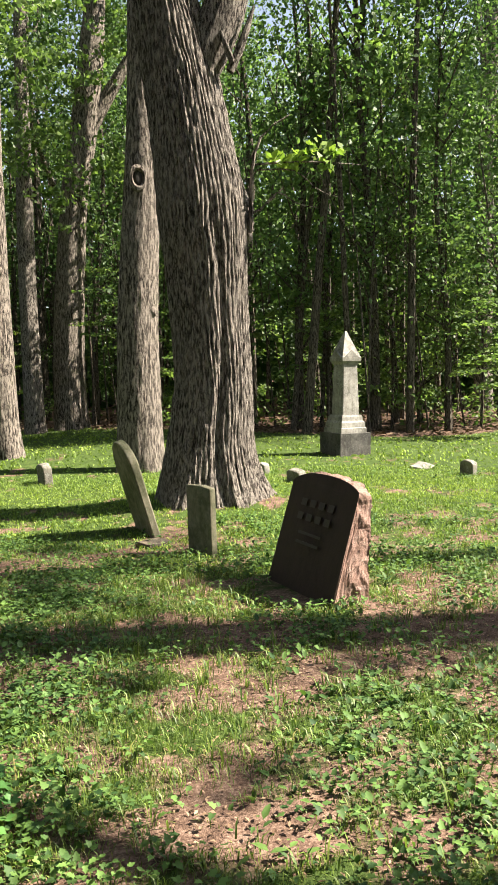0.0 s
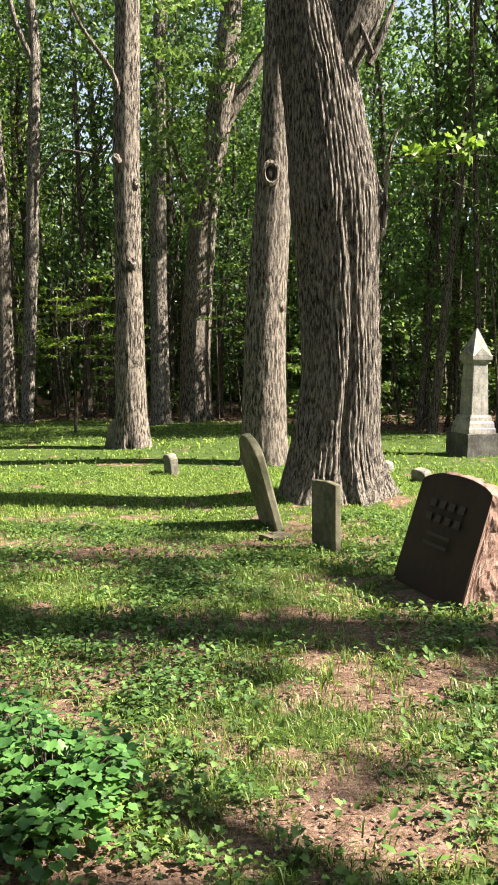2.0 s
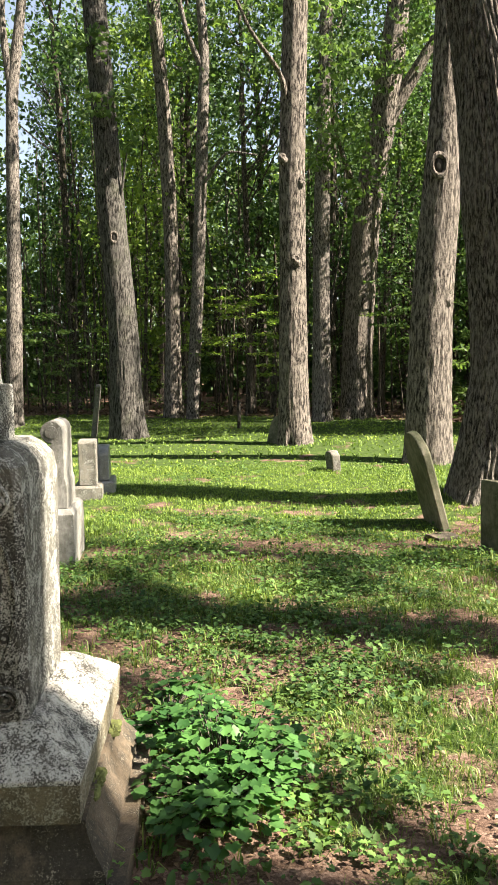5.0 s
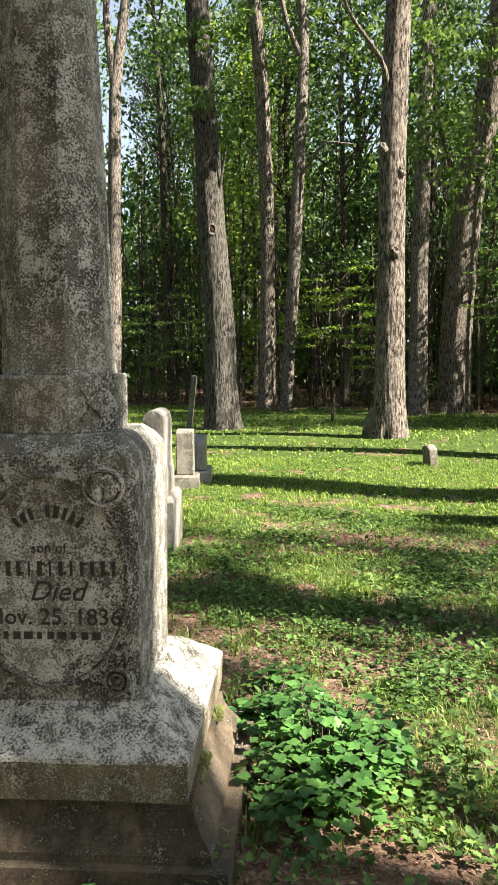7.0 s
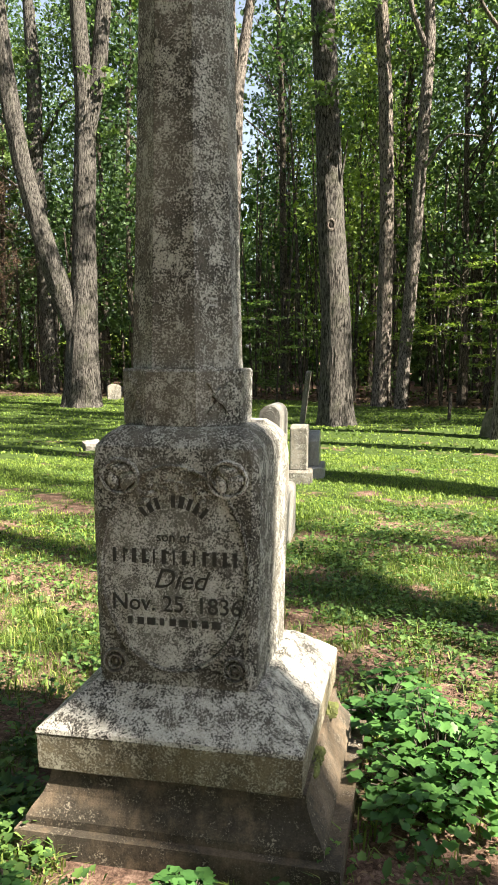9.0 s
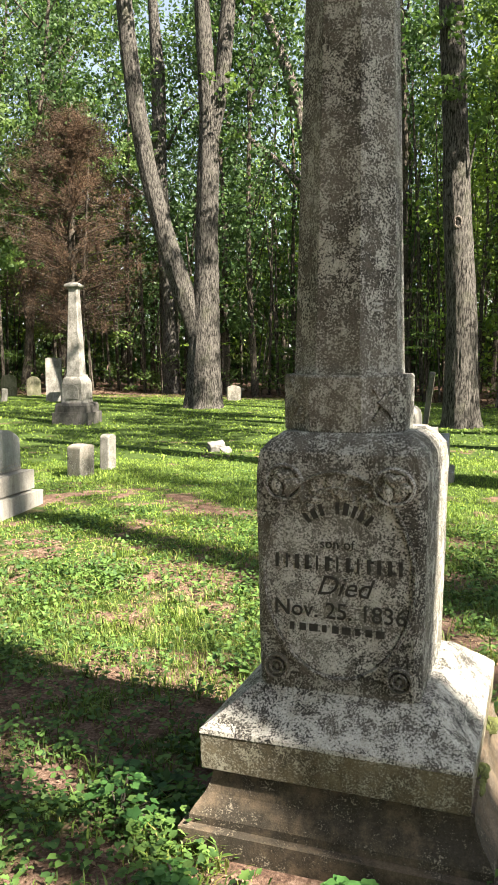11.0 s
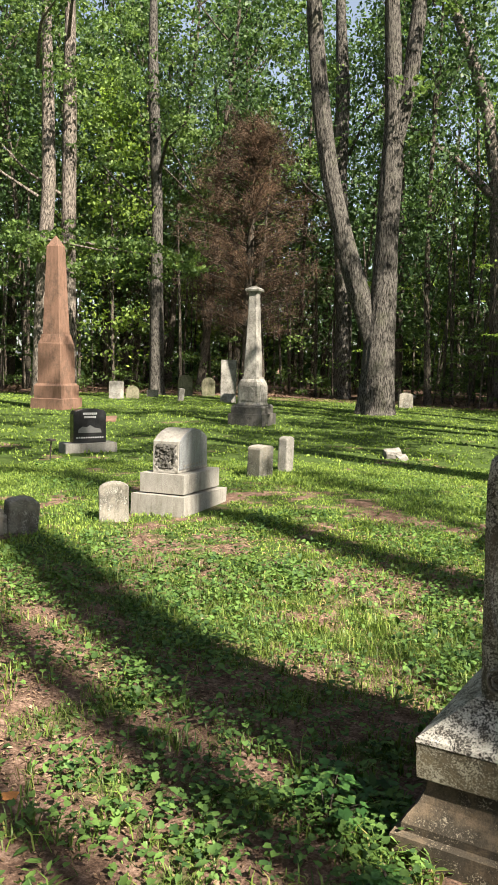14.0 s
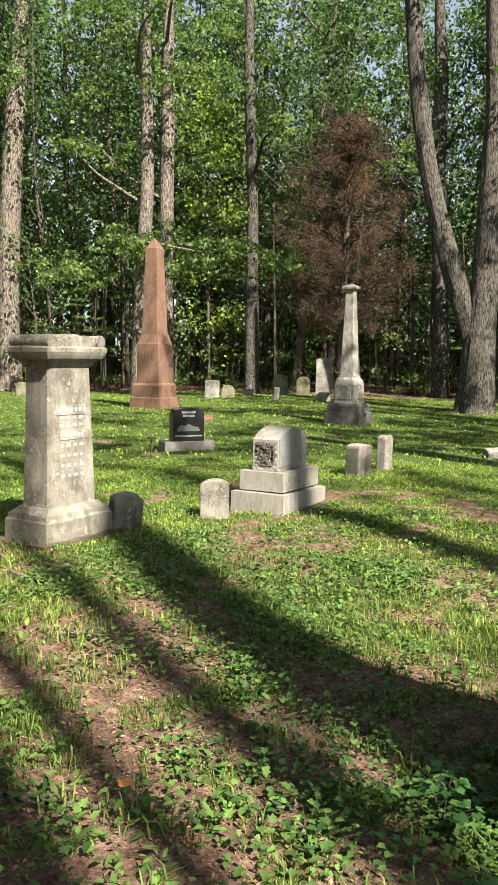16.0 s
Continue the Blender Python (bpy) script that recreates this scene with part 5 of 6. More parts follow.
# ---- grey granite family stone ----
def family_stone():
    t = empty("gravestone", pose(-4.79, 6.90, gz(-4.8, 6.9) - 0.01, 0, 0, 94), "grey granite family headstone on two stacked bases, polished face", "gravestone")
    part("lower_base", wear(soften(prism([(-0.12, 0.485, 0.285), (0.185, 0.485, 0.285)]), 0.01), 0.004, 8, 2), GREY_GRANITE, t, "rough lower granite base", pose(0, 0, 0, 0, 2, 0))
    part("upper_base", soften(prism([(0.20, 0.40, 0.235), (0.385, 0.40, 0.235)]), 0.008), GREY_GRANITE, t, "sawn upper granite base", pose(0, 0, 0.005, 0, 1, 0))
    n = 12
    out = [(-0.325, 0.40), (0.325, 0.40), (0.315, 0.70)] + [(0.315 - 0.63 * i / n, 0.70 + 0.11 * math.sin(math.pi * i / n) ** 0.8) for i in range(1, n)] + [(-0.315, 0.70)]
    b = slab(out, 0.27, 0)
    bmesh.ops.subdivide_edges(b, edges=[e for e in b.edges if abs(e.verts[0].co.y - e.verts[1].co.y) > 0.1 or e.calc_length() > 0.25], cuts=9, use_grid_fill=True)
    wear(b, 0.016, 16, 0, lambda v: abs(v.co.x) > 0.3 and 0.43 < v.co.z < 0.67 and abs(v.co.y) < 0.12)
    part("stone", b, GREY_GRANITE, t, "headstone with rock-faced ends")
    for sx in (-1, 1):
        e = bmesh.new()
        bmesh.ops.create_grid(e, x_segments=22, y_segments=22, size=1.0)
        for v in e.verts:
            u, w = v.co.x, v.co.y
            q = min(1.0, 6 * (1 - abs(u)), 6 * (1 - abs(w)))
            p = Vector((u * 3.1, w * 3.7, 2.0 * sx))
            v.co = (sx * (0.312 + 0.022 * q * (0.7 + 0.9 * noise.noise(p) + 0.6 * noise.noise(p * 2.7))), 0.122 * u * sx, 0.555 + 0.128 * w)
        part("rock_faced_end", e, ROCK_END, t, "dark rough rock-faced end")
    part("polished_face", slab([(x * 0.93, 0.43 + (z - 0.40) * 0.92) for x, z in out], 0.012, 0.003), BLUE_GRANITE, t, "blue-grey polished face", pose(0, -0.138, 0))
    for k in range(7):
        part("worn_letter", bar(0.045, 0.02, 0.01), GREY_GRANITE, t, "", pose(-0.2 + 0.068 * k, -0.142, 0.46))


family_stone()


# ---- pedestal with moulded cap ----
def capped_pedestal():
    t = empty("monument", pose(-5.49, 4.59, gz(-5.5, 4.6) - 0.02, 0, 0, 90), "tapered pale marble pedestal with a moulded scroll cap", "monument")
    part("footing", wear(soften(prism([(-0.1, 0.44, 0.29), (0.045, 0.44, 0.29)]), 0.015), 0.01, 8, 2), PLINTH, t, "sunken stone footing")
    part("base", wear(soften(prism([(0.045, 0.37, 0.235), (0.20, 0.37, 0.235), (0.215, 0.355, 0.22), (0.25, 0.345, 0.21), (0.275, 0.30, 0.18), (0.30, 0.285, 0.165)]), 0.008), 0.005, 9, 2), MARBLE_GREY, t, "moulded base spotted with lichen and moss")
    part("shaft", wear(soften(prism([(0.30, 0.262, 0.15), (1.40, 0.225, 0.13)], 0.015), 0.006), 0.003, 9, 3), MARBLE_GREY, t, "tapered shaft with worn lettering")
    part("cap", wear(soften(prism([(1.395, 0.23, 0.135), (1.42, 0.245, 0.15), (1.43, 0.245, 0.15), (1.455, 0.275, 0.18), (1.465, 0.30, 0.20), (1.49, 0.315, 0.215), (1.515, 0.325, 0.225), (1.545, 0.325, 0.225), (1.56, 0.31, 0.21)]), 0.004), 0.003, 9, 2), MARBLE_GREY, t, "stepped moulded cap")
    for x in (-0.265, 0.265):
        bm = bmesh.new()
        bmesh.ops.create_cone(bm, cap_ends=True, segments=18, radius1=0.052, radius2=0.052, depth=0.43, matrix=pose(x, 0, 1.595, 90, 0, 0))
        part("scroll", soften(bm, 0.004), MARBLE_GREY, t, "rolled scroll end of the cap", smooth=False)
    mid = slab([(-0.22, 1.555), (0.22, 1.555), (0.21, 1.60), (0.12, 1.625), (0.0, 1.655), (-0.12, 1.625), (-0.21, 1.60)], 0.41, 0.008)
    part("cap_crest", mid, MARBLE_GREY, t, "low carved crest")
    for z, w, h in ((1.06, 0.33, 0.05), (0.86, 0.26, 0.045)):
        y = -0.15 + 0.02 * (z - 0.3) / 1.1
        pn = part("inscription_panel", bar(w, h + 0.025, 0.012), MARBLE_PALE, t, "narrow raised name panel", pose(0, y, z))
        for k in range(7):
            part("worn_letter", bar(w / 12, h * 0.6, 0.006), WORN_LETTER, pn, "", pose(-w * 0.42 + w * 0.14 * k, -0.007, 0))
    for k, z in enumerate((1.0, 0.94, 0.78, 0.70, 0.62, 0.54)):
        for q in range(4):
            part("worn_letter", bar(0.03 + 0.012 * ((k + q) % 2), 0.022, 0.006), WORN_LETTER, t, "", pose(-0.105 + 0.07 * q, -0.15 + 0.02 * (z - 0.3) / 1.1, z))


capped_pedestal()


# ---- black granite stone ----
def black_stone():
    t = empty("gravestone", pose(-8.6, 10.36, gz(-8.6, 10.4), 0, 0, 57), "polished black granite headstone with etched white lettering on a grey base", "gravestone")
    part("base", soften(prism([(-0.1, 0.42, 0.17), (0.15, 0.42, 0.17)]), 0.01), GREY_GRANITE, t, "grey granite base")
    out = [(-0.265, 0.15), (0.265, 0.15), (0.265, 0.60), (0.235, 0.655), (0.12, 0.68), (0.0, 0.685), (-0.12, 0.68), (-0.235, 0.655), (-0.265, 0.60)]
    part("tablet", slab(out, 0.18, 0.006), BLACK_GRANITE, t)
    for z, n, w, h in ((0.61, 7, 0.022, 0.032), (0.555, 6, 0.022, 0.032)):
        for k in range(n):
            part("etched_letter", bar(w, h, 0.003), ETCHED, t, "", pose((k - (n - 1) / 2) * 0.033, -0.0915, z))
    for k in range(12):
        part("etched_letter", bar(0.022, 0.024, 0.003), ETCHED, t, "", pose((k - 5.5) * 0.038, -0.0915, 0.235))
    hill = slab([(-0.19, 0.31), (0.19, 0.31), (0.17, 0.37), (0.07, 0.39), (0.0, 0.43), (-0.05, 0.40), (-0.13, 0.41), (-0.19, 0.36)], 0.003, 0)
    part("etched_picture", hill, plain("etched_grey", (0.12, 0.12, 0.12)), t, "faint etched landscape", pose(0, -0.0915, 0))


black_stone()


# ---- brownstone obelisk ----
def brown_obelisk():
    t = empty("obelisk", pose(-14.95, 17.25, gz(-15, 17.2), 0, 0, 6), "tall reddish brownstone obelisk on a stepped pedestal", "monument")
    part("base", wear(soften(prism([(-0.1, 0.48, 0.48), (0.26, 0.48, 0.48), (0.28, 0.45, 0.45)]), 0.015), 0.008, 7, 2), BROWNSTONE, t)
    part("upper_base", soften(prism([(0.28, 0.42, 0.42), (0.60, 0.42, 0.42), (0.66, 0.37, 0.37)]), 0.012), BROWNSTONE, t)
    part("die", soften(prism([(0.66, 0.35, 0.35), (1.70, 0.335, 0.335), (1.74, 0.32, 0.32), (1.95, 0.27, 0.27)]), 0.01), BROWNSTONE, t, "square die with a sloped shoulder")
    part("shaft", soften(prism([(1.95, 0.25, 0.25), (4.22, 0.17, 0.17), (4.50, 0.01, 0.01)]), 0.008), BROWNSTONE, t, "tapering four-sided shaft")


brown_obelisk()

# ---- far row of tablets at the edge of the wood ----
edge_stone(-17.3, 23.2, 0.5, 0.1, 0.62, MARBLE_PALE, "square white marble tablet tilted to one side", 0.02, -14, False, 30)
edge_stone(-16.9, 23.6, 0.46, 0.1, 0.45, SLAB_GREEN, "round-topped grey tablet in the grass", 0.2, -5, False, 30)
edge_stone(-17.0, 25.0, 0.42, 0.1, 0.25, MARBLE_GREY, "low sunken grey marker", 0.02, 0, False, 30)
edge_stone(-14.6, 23.0, 0.2, 0.08, 0.42, MARBLE_PALE, "small white marker leaning over", 0.02, 12, False, 60)
edge_stone(-16.4, 26.3, 0.55, 0.12, 0.78, SLAB_GREEN, "dark round-topped tablet under the trees", 0.2, 0, False, 25)
edge_stone(-15.7, 26.8, 0.5, 0.12, 0.70, SLAB_GREEN, "dark round-topped tablet under the trees", 0.2, 0, False, 25)
edge_stone(-22.8, 19.6, 0.4, 0.15, 0.5, SLAB_GREEN, "low dark stone half hidden in grass", 0.1, 0, False, 40)
edge_stone(-8.0, 26.2, 0.45, 0.15, 0.5, MARBLE_GREY, "low pale stone beside the old tree", 0.1, 0, False, 30)


def bench_tomb():
    t = empty("stone_planter", pose(-8.7, 28.9, gz(-8.7, 28.9), 0, 0, 15), "low white stone planter with a flared rim", "planter")
    part("bowl", soften(prism([(-0.05, 0.2, 0.2), (0.2, 0.22, 0.22), (0.24, 0.28, 0.28)]), 0.01), MARBLE_PALE, t)
    part("rim", soften(prism([(0.24, 0.30, 0.30), (0.31, 0.30, 0.30)]), 0.01), MARBLE_PALE, t)


bench_tomb()
# thin metal flag holder in the lawn
one_piece("grave_marker_stake", prism([(-0.1, 0.008, 0.008), (0.28, 0.008, 0.008), (0.285, 0.05, 0.05), (0.31, 0.05, 0.05)]), BRONZE_MARK, pose(-8.3, 9.1, gz(-8.3, 9.1), 0, 4, 0), "thin dark metal marker stake in the lawn", "marker")


def moss(x, y, z, r, seed):
    bm = bmesh.new()
    bmesh.ops.create_icosphere(bm, subdivisions=3, radius=r, matrix=Matrix.Diagonal((0.7, 1.5, 0.6, 1)))
    wear(bm, r * 0.5, 40.0)
    m = pose(-0.722, 2.655, 0, 0, 0, -5) @ pose(x, y, z)
    one_piece("moss_cushion", bm, MOSS, m, "small olive-green moss cushion on the stone ledge", "moss", "moss on the monument", True)


MOSS = plain("moss", (0.10, 0.11, 0.03), 0.95, 0.5)
moss(0.425, 0.22, 0.235, 0.032, 1)
moss(0.42, -0.12, 0.232, 0.03, 2)
moss(0.42, -0.2, 0.225, 0.024, 3)


# ---- plants near the path ----
STONE_SPOTS = [(-0.713, 2.66, 0.56), (2.72, 4.68, 0.4), (-4.79, 6.9, 0.5), (-5.49, 4.59, 0.4), (3.55, 8.16, 0.6), (-0.87, 6.6, 0.3)]


def clear(x, y):
    ok = np.ones(len(x), dtype=bool)
    for a, b, r in STONE_SPOTS:
        ok &= (x - a) ** 2 + (y - b) ** 2 > r * r
    return ok


def scatter(n, r0, r1, seed, az0=-62, az1=56, power=1.0):
    r = np.random.default_rng(seed)
    az = np.radians(r.uniform(az0, az1, n))
    d = np.sqrt(r0 ** 2 + (r1 ** 2 - r0 ** 2) * r.uniform(0, 1, n) ** power)
    return d * np.sin(az), d * np.cos(az), r


def grass(name, n, r0, r1, h, w, seed, per=1, keep=0.35, label="", mat=GRASS):
    x, y, r = scatter(n, r0, r1, seed)
    s = soil_amount(x, y)
    az = np.degrees(np.arctan2(x, y))
    tall = 0.5 + 0.5 * smooth_noise(x, y, 1.7, 91)
    ok = (s + r.normal(0, 0.13, n) < keep + 0.25 * tall) & clear(x, y) & (np.hypot(x, y) < edge_r(az) - 0.3)
    x, y, tall = x[ok], y[ok], tall[ok]
    x, y, tall = [np.repeat(q, per) for q in (x, y, tall)]
    m = len(x)
    x, y = x + r.normal(0, 0.022, m), y + r.normal(0, 0.022, m)
    z = ground_z(x, y) - 0.005
    a = r.uniform(0, 6.283, m)
    hh = h * r.uniform(0.35, 1.25, m) * (0.55 + 0.6 * np.clip(tall, 0, 1.4))
    lean = r.uniform(0.1, 1.1, m) * hh
    ww = w * r.uniform(0.6, 1.3, m)
    dx, dy = np.cos(a), np.sin(a)
    b = np.stack([x, y, z], 1)
    side = np.stack([-dy, dx, np.zeros(m)], 1) * ww[:, None] * 0.5
    mid = b + np.stack([dx * lean * 0.35, dy * lean * 0.35, hh * 0.55], 1)
    tip = b + np.stack([dx * lean, dy * lean, hh * (1 - 0.25 * lean / hh)], 1)
    v = np.stack([b, mid + side, tip, mid - side], 1).reshape(-1, 3)
    return tagged(link_mesh(name, raw_mesh(name, v, np.arange(4 * m).reshape(-1, 4)), mat), label, "grass", kind="stuff")


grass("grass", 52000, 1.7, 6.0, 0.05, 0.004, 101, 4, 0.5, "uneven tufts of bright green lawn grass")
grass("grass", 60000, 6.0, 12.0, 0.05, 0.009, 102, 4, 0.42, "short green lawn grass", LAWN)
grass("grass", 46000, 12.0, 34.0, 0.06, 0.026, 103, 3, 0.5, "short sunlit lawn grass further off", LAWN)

def tufts(n, per, h, seed):
    """Clumps of long arching grass blades."""
    x, y, r = scatter(n, 1.7, 6.5, seed)
    ok = clear(x, y)
    x, y, big = np.repeat(x[ok], per), np.repeat(y[ok], per), np.repeat(r.uniform(0.4, 1.2, int(ok.sum())), per)
    m = len(x)
    x, y = x + r.normal(0, 0.03, m), y + r.normal(0, 0.03, m)
    a = r.uniform(0, 6.283, m)
    hh = h * big * r.uniform(0.4, 1.2, m)
    le = hh * r.uniform(0.3, 1.1, m)
    d = np.stack([np.cos(a), np.sin(a), np.zeros(m)], 1)
    b = np.stack([x, y, ground_z(x, y)], 1) + d * r.uniform(0, 0.03, m)[:, None]
    sd = np.stack([-np.sin(a), np.cos(a), np.zeros(m)], 1) * (0.0026 * r.uniform(0.6, 1.4, m))[:, None]
    up = np.array([0, 0, 1.0])
    m1 = b + d * (le * 0.3)[:, None] + up * (hh * 0.6)[:, None]
    tip = b + d * le[:, None] + up * (hh * (1 - 0.45 * le / hh))[:, None]
    v = np.stack([b - sd, b + sd, m1 + sd, tip, m1 - sd], 1).reshape(-1, 3)
    i = np.arange(m)[:, None] * 5
    f = np.concatenate([i + [0, 1, 2], i + [0, 2, 4], i + [4, 2, 3]])
    tagged(link_mesh("grass_tufts", raw_mesh("grass_tufts", v, f), GRASS), "long arching tufts of grass among the weeds", "grass", kind="stuff")


tufts(1300, 16, 0.10, 111)

ROUND = [(0, -0.1), (0.42, -0.2), (0.48, 0.3), (0, 0.72), (-0.48, 0.3), (-0.42, -0.2)]
OVAL = [(0, 0.0), (0.25, 0.35), (0.2, 0.8), (0, 1.1), (-0.2, 0.8), (-0.25, 0.35)]
JAGGED = [(0, -0.06), (0.26, -0.16), (0.46, 0.1), (0.30, 0.26), (0.44, 0.5), (0.2, 0.6), (0, 0.95), (-0.22, 0.62), (-0.4, 0.48), (-0.3, 0.24), (-0.48, 0.1), (-0.24, -0.14)]
LOBED = [(math.sin(a) * q * 0.62, 0.42 - math.cos(a) * q * 0.62) for a, q in [(2 * math.pi * k / 20, (0.42, 0.62, 0.86, 0.92, 0.74, 0.84, 1.0, 0.96, 0.78, 0.9)[k % 10] if k < 10 else (1.06, 0.9, 0.78, 0.96, 1.0, 0.84, 0.74, 0.92, 0.86, 0.62)[k % 10]) for k in range(20)]]


def shaped_leaves(base, heading, pitch, size, outline, curl=0.2):
    """Flat leaves of a given outline: fans of triangles, drooping to the tip."""
    n, k = len(base), len(outline)
    o = np.array(outline)
    fw = np.stack([np.cos(heading) * np.cos(pitch), np.sin(heading) * np.cos(pitch), np.sin(pitch)], 1)
    sd = np.stack([-np.sin(heading), np.cos(heading), np.zeros(n)], 1)
    up = np.cross(fw, sd)
    pts = base[:, None, :] + size[:, None, None] * (o[None, :, 0:1] * sd[:, None, :] + o[None, :, 1:2] * fw[:, None, :] + (0.25 * np.abs(o[None, :, 0:1]) - curl * o[None, :, 1:2] ** 2) * up[:, None, :])
    cen = base + size[:, None] * (0.38 * fw - curl * 0.14 * up)
    v = np.concatenate([pts, cen[:, None, :]], 1).reshape(-1, 3)
    i = np.arange(n)[:, None] * (k + 1)
    j = np.arange(k)[None, :]
    f = np.stack([i + j, i + (j + 1) % k, np.broadcast_to(i + k, (n, k))], -1).reshape(-1, 3)
    return v, f


def weeds(name, n, r0, r1, per, size, outline, seed, label, h=0.05, thresh=0.1, az0=-62, az1=56, mat=WEED):
    x, y, r = scatter(n, r0, r1, seed, az0, az1)
    f = smooth_noise(x, y, 2.3, seed + 7) + r.normal(0, 0.3, n)
    ok = (f > thresh) & clear(x, y) & (soil_amount(x, y) + r.normal(0, 0.25, n) < 0.95)
    x, y = np.repeat(x[ok], per), np.repeat(y[ok], per)
    m = len(x)
    a = r.uniform(0, 6.283, m)
    q = r.uniform(0.01, 0.075, m)
    hh = h * r.uniform(0.3, 1.3, m)
    b = np.stack([x + q * np.cos(a), y + q * np.sin(a), ground_z(x, y) + hh], 1)
    v, fc = shaped_leaves(b, a + r.normal(0, 0.5, m), r.normal(0.2, 0.5, m), size * r.uniform(0.35, 1.35, m), outline)
    return tagged(link_mesh(name, raw_mesh(name, v, fc), mat), label, "weeds", kind="stuff")


weeds("ground_ivy", 15000, 1.7, 8.0, 6, 0.027, JAGGED, 201, "low creeping round-leaved weeds among the grass")
weeds("plantain", 2600, 1.7, 6.5, 7, 0.042, OVAL, 202, "broad-leaved weeds growing from bare soil", 0.035, 0.25)
weeds("violets", 4200, 1.7, 6.5, 7, 0.03, JAGGED, 203, "clumps of heart-leaved green violets", 0.08, 0.3)
weeds("clover", 9000, 4.5, 12.0, 5, 0.026, ROUND, 204, "low leafy weeds in the lawn", 0.05, 0.35)
xl, yl, rl = scatter(30000, 1.7, 7.5, 205)
kl = clear(xl, yl)
xl, yl = xl[kl], yl[kl]
tagged(link_mesh("fallen_leaves", raw_mesh("fallen_leaves", *leaf_quads(np.stack([xl, yl, ground_z(xl, yl) + 0.008], 1), 0.022, rl, 2.5, 0.45)), LITTER), "scattered dry brown leaf bits on bare soil", "leaf litter", kind="stuff")


def weed_patches(spots, n, seed):
    """Dense clumps of heart-shaped leaves at given spots."""
    r = np.random.default_rng(seed)
    x = np.concatenate([r.normal(a, s, n) for a, b, s in spots])
    y = np.concatenate([r.normal(b, s * 0.8, n) for a, b, s in spots])
    ok = clear(x, y)
    x, y = np.repeat(x[ok], 6), np.repeat(y[ok], 6)
    m = len(x)
    a, q = r.uniform(0, 6.283, m), r.uniform(0.01, 0.07, m)
    b = np.stack([x + q * np.cos(a), y + q * np.sin(a), ground_z(x, y) + 0.07 * r.uniform(0.3, 1.4, m)], 1)
    v, f = shaped_leaves(b, a + r.normal(0, 0.5, m), r.normal(0.1, 0.35, m), 0.021 * r.uniform(0.5, 1.6, m), ROUND)
    tagged(link_mesh("violet_patch", raw_mesh("violet_patch", v, f), WEED), "dense patches of heart-leaved green weeds", "weeds", kind="stuff")


weed_patches([(-1.8, 2.85, 0.3), (-2.5, 3.2, 0.4), (-1.35, 2.3, 0.22), (-2.1, 3.6, 0.4), (1.2, 5.2, 0.45), (0.7, 3.6, 0.2), (-3.2, 3.0, 0.25), (0.9, 7.0, 0.6)], 75, 230)


def leaf_litter():
    r = np.random.default_rng(210)
    n = 9000
    az = r.uniform(-62, 55, n)
    d = edge_r(az) + r.uniform(-0.6, 7, n)
    x, y = d * np.sin(np.radians(az)), d * np.cos(np.radians(az))
    c = np.stack([x, y, ground_z(x, y) + 0.03], 1)
    tagged(link_mesh("leaf_litter", raw_mesh("leaf_litter", *leaf_quads(c, 0.13, r, 2.0)), SHADED_LITTER), "brown fallen leaves on the woodland floor", "leaf litter", kind="stuff")


leaf_litter()


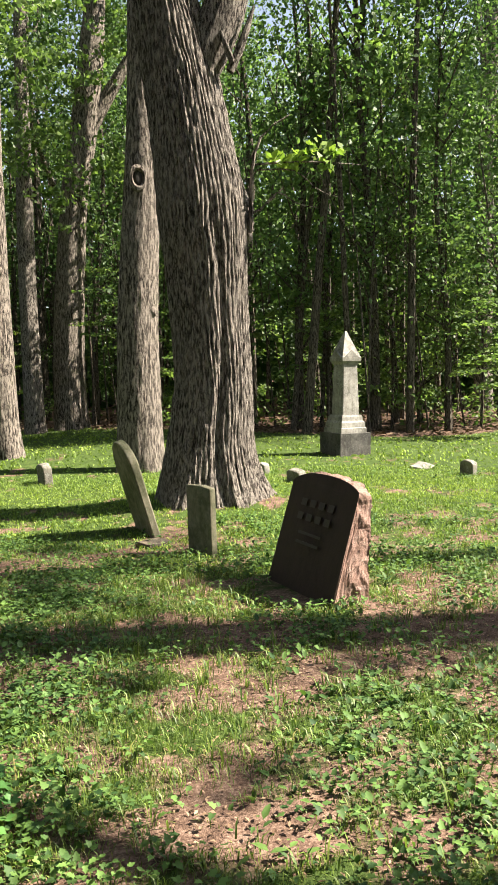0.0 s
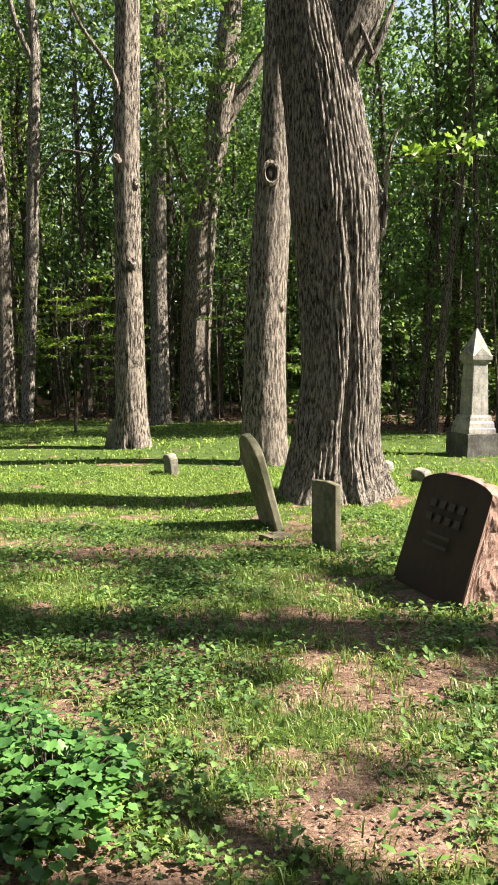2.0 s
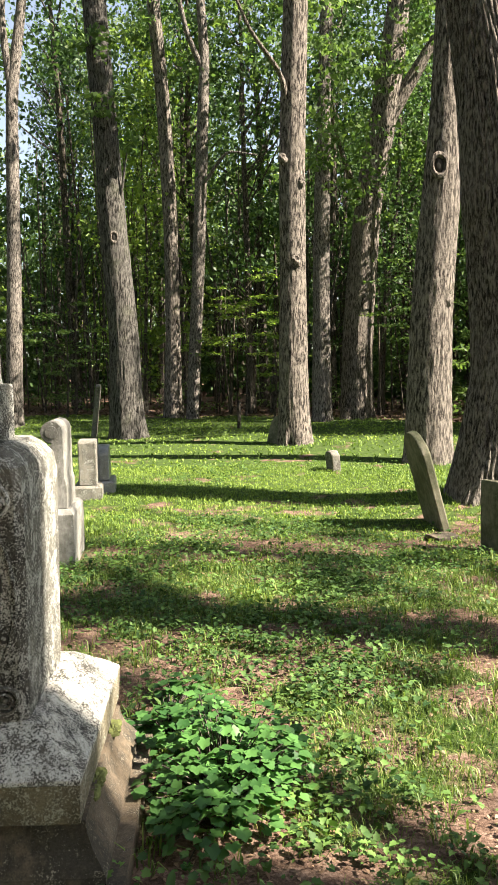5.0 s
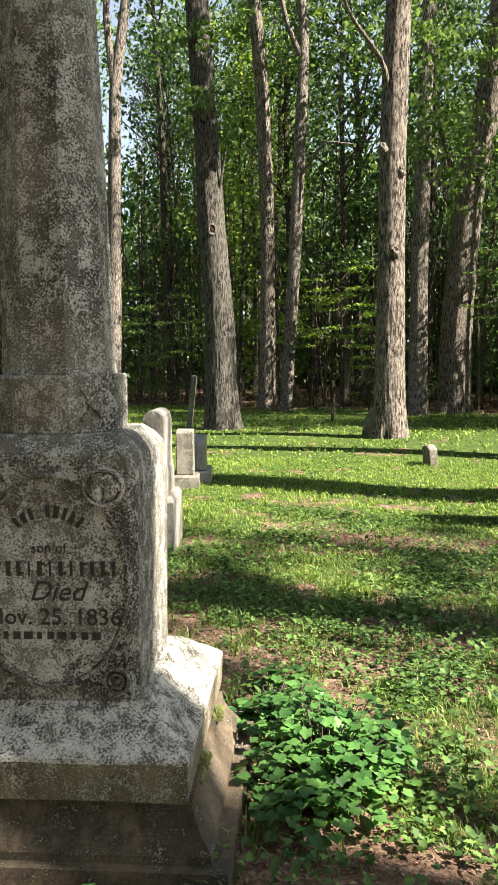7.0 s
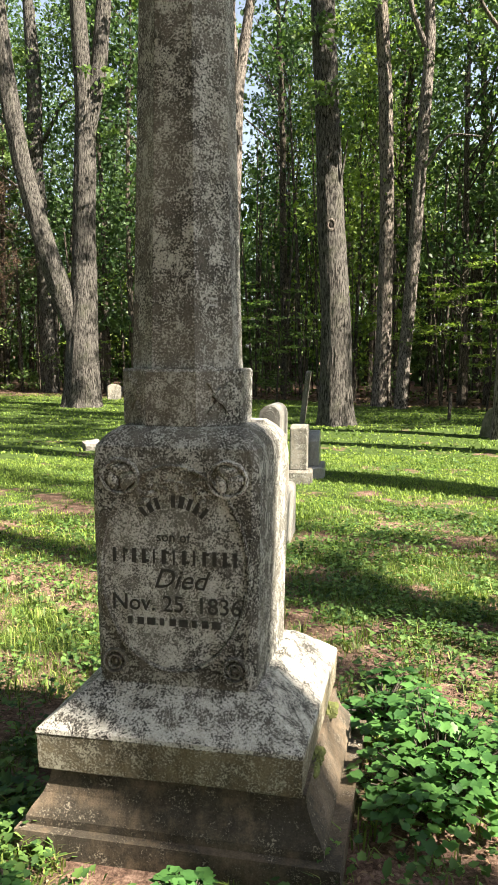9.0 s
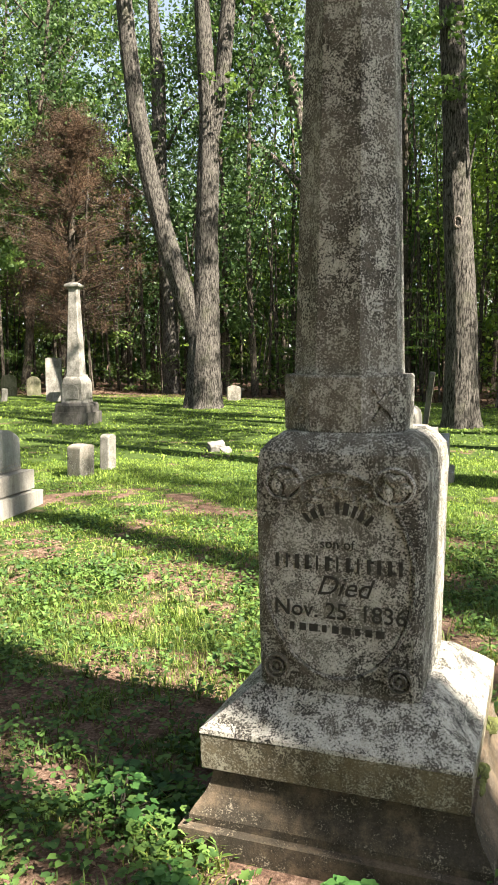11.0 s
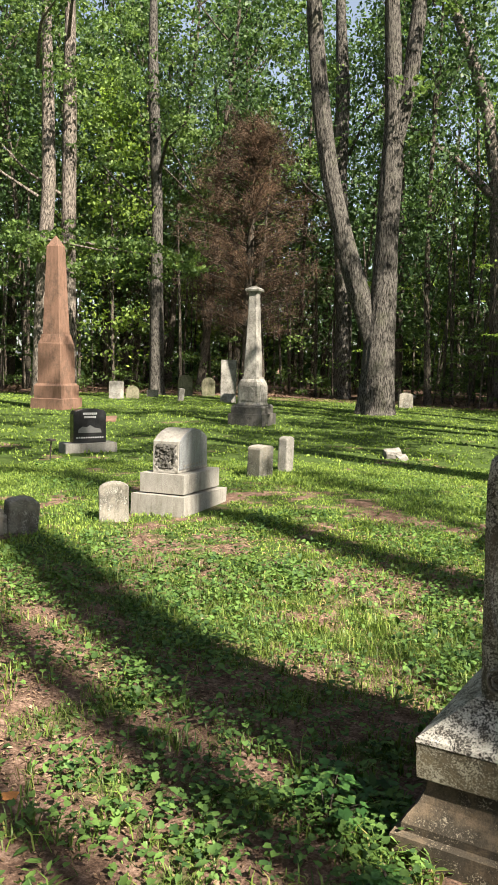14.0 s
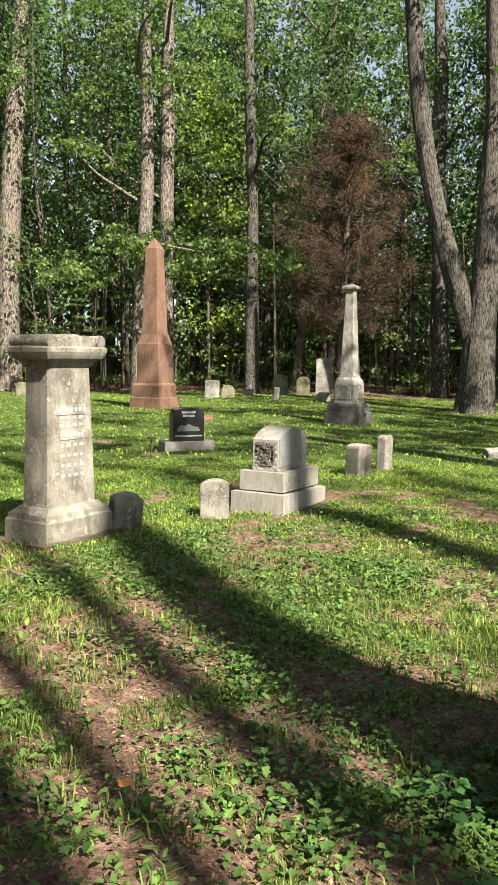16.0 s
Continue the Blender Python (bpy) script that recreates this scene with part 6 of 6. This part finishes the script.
def shrub(x, y, rx, ry, h, n, size, seed, label):
    """A low maple-leaved bush: stems from the ground, lobed leaves in layers."""
    r = np.random.default_rng(seed)
    t = empty("shrub", pose(x, y, gz(x, y)), label, "shrub", "lobed-leaved bushes by the monument")
    m = max(4, n // 55)
    ca, cq = r.uniform(0, 6.283, m), np.sqrt(r.uniform(0.02, 1, m))
    cz = h * (1 - 0.5 * cq ** 2) * r.uniform(0.6, 1.05, m)
    k = r.integers(0, m, n)
    a = r.uniform(0, 6.283, n)
    q = np.sqrt(r.uniform(0, 1, n))
    rad = 0.42 * math.sqrt(rx * ry)
    p = np.stack([rx * cq[k] * np.cos(ca[k]) * 0.85 + rad * q * np.cos(a), ry * cq[k] * np.sin(ca[k]) * 0.85 + rad * q * np.sin(a),
                  np.maximum(0.02, cz[k] - 0.75 * rad * q ** 2 - r.uniform(0, 1, n) ** 3 * 0.5 * cz[k])], 1)
    v, f = shaped_leaves(p, a + r.normal(0, 0.6, n), r.normal(-0.12, 0.25, n), size * r.uniform(0.5, 1.2, n), LOBED, 0.12)
    link_mesh("leaves", raw_mesh("leaves", v, f), SHRUB, t)
    tubes = []
    for k in range(0, n, 4):
        e = p[k]
        tubes.append(tube([(0.15 * e[0], 0.15 * e[1], -0.03, 0.004), (0.6 * e[0], 0.6 * e[1], 0.65 * e[2], 0.003), (*e, 0.002)], 4, rings=5))
    link_mesh("stem", raw_mesh("stem", *join(tubes)), BARK_SLIM, t)
    return t


shrub(0.09, 2.74, 0.25, 0.42, 0.37, 900, 0.041, 301, "low green bush with lobed maple-like leaves beside the monument")
shrub(-0.08, 3.35, 0.22, 0.35, 0.28, 320, 0.041, 302, "low green bush with lobed maple-like leaves beside the monument")
shrub(-0.64, 2.0, 0.13, 0.09, 0.17, 150, 0.040, 303, "small lobed-leaved bush at the monument's foot")
shrub(-1.12, 2.02, 0.16, 0.10, 0.12, 90, 0.034, 304, "small lobed-leaved bush at the monument's foot")
shrub(-0.36, 2.0, 0.12, 0.07, 0.09, 50, 0.034, 305, "small lobed-leaved bush at the monument's foot")
shrub(-1.45, 2.35, 0.25, 0.25, 0.17, 180, 0.036, 306, "small dark bush in the shade of the monument")


def stick(pts, label):
    tagged(link_mesh("fallen_stick", raw_mesh("fallen_stick", *tube(pts, 7, 0.1, 5, 16)), BARK_PALE, smooth=True), label, "stick", "fallen sticks")


stick([(-2.75, 1.62, 0.02, 0.009), (-2.6, 1.66, 0.025, 0.011), (-2.4, 1.76, 0.02, 0.008)], "short pale fallen stick on the soil")
stick([(-4.9, 3.55, 0.04, 0.014), (-4.6, 3.45, 0.05, 0.012), (-4.3, 3.5, 0.02, 0.006)], "grey fallen branch lying in the grass")
stick([(-3.75, 2.9, 0.02, 0.012), (-3.6, 2.95, 0.03, 0.012), (-3.45, 2.9, 0.02, 0.006)], "short grey fallen stick on the soil")
r_ = np.random.default_rng(9)
v_, f_ = shaped_leaves(np.array([[-2.37, 1.86, 0.05]]), np.array([2.2]), np.array([0.3]), np.array([0.05]), LOBED)
tagged(link_mesh("maple_leaf", raw_mesh("maple_leaf", v_, f_), plain("orange_leaf", (0.55, 0.22, 0.06))), "single fallen orange maple leaf", "leaf")
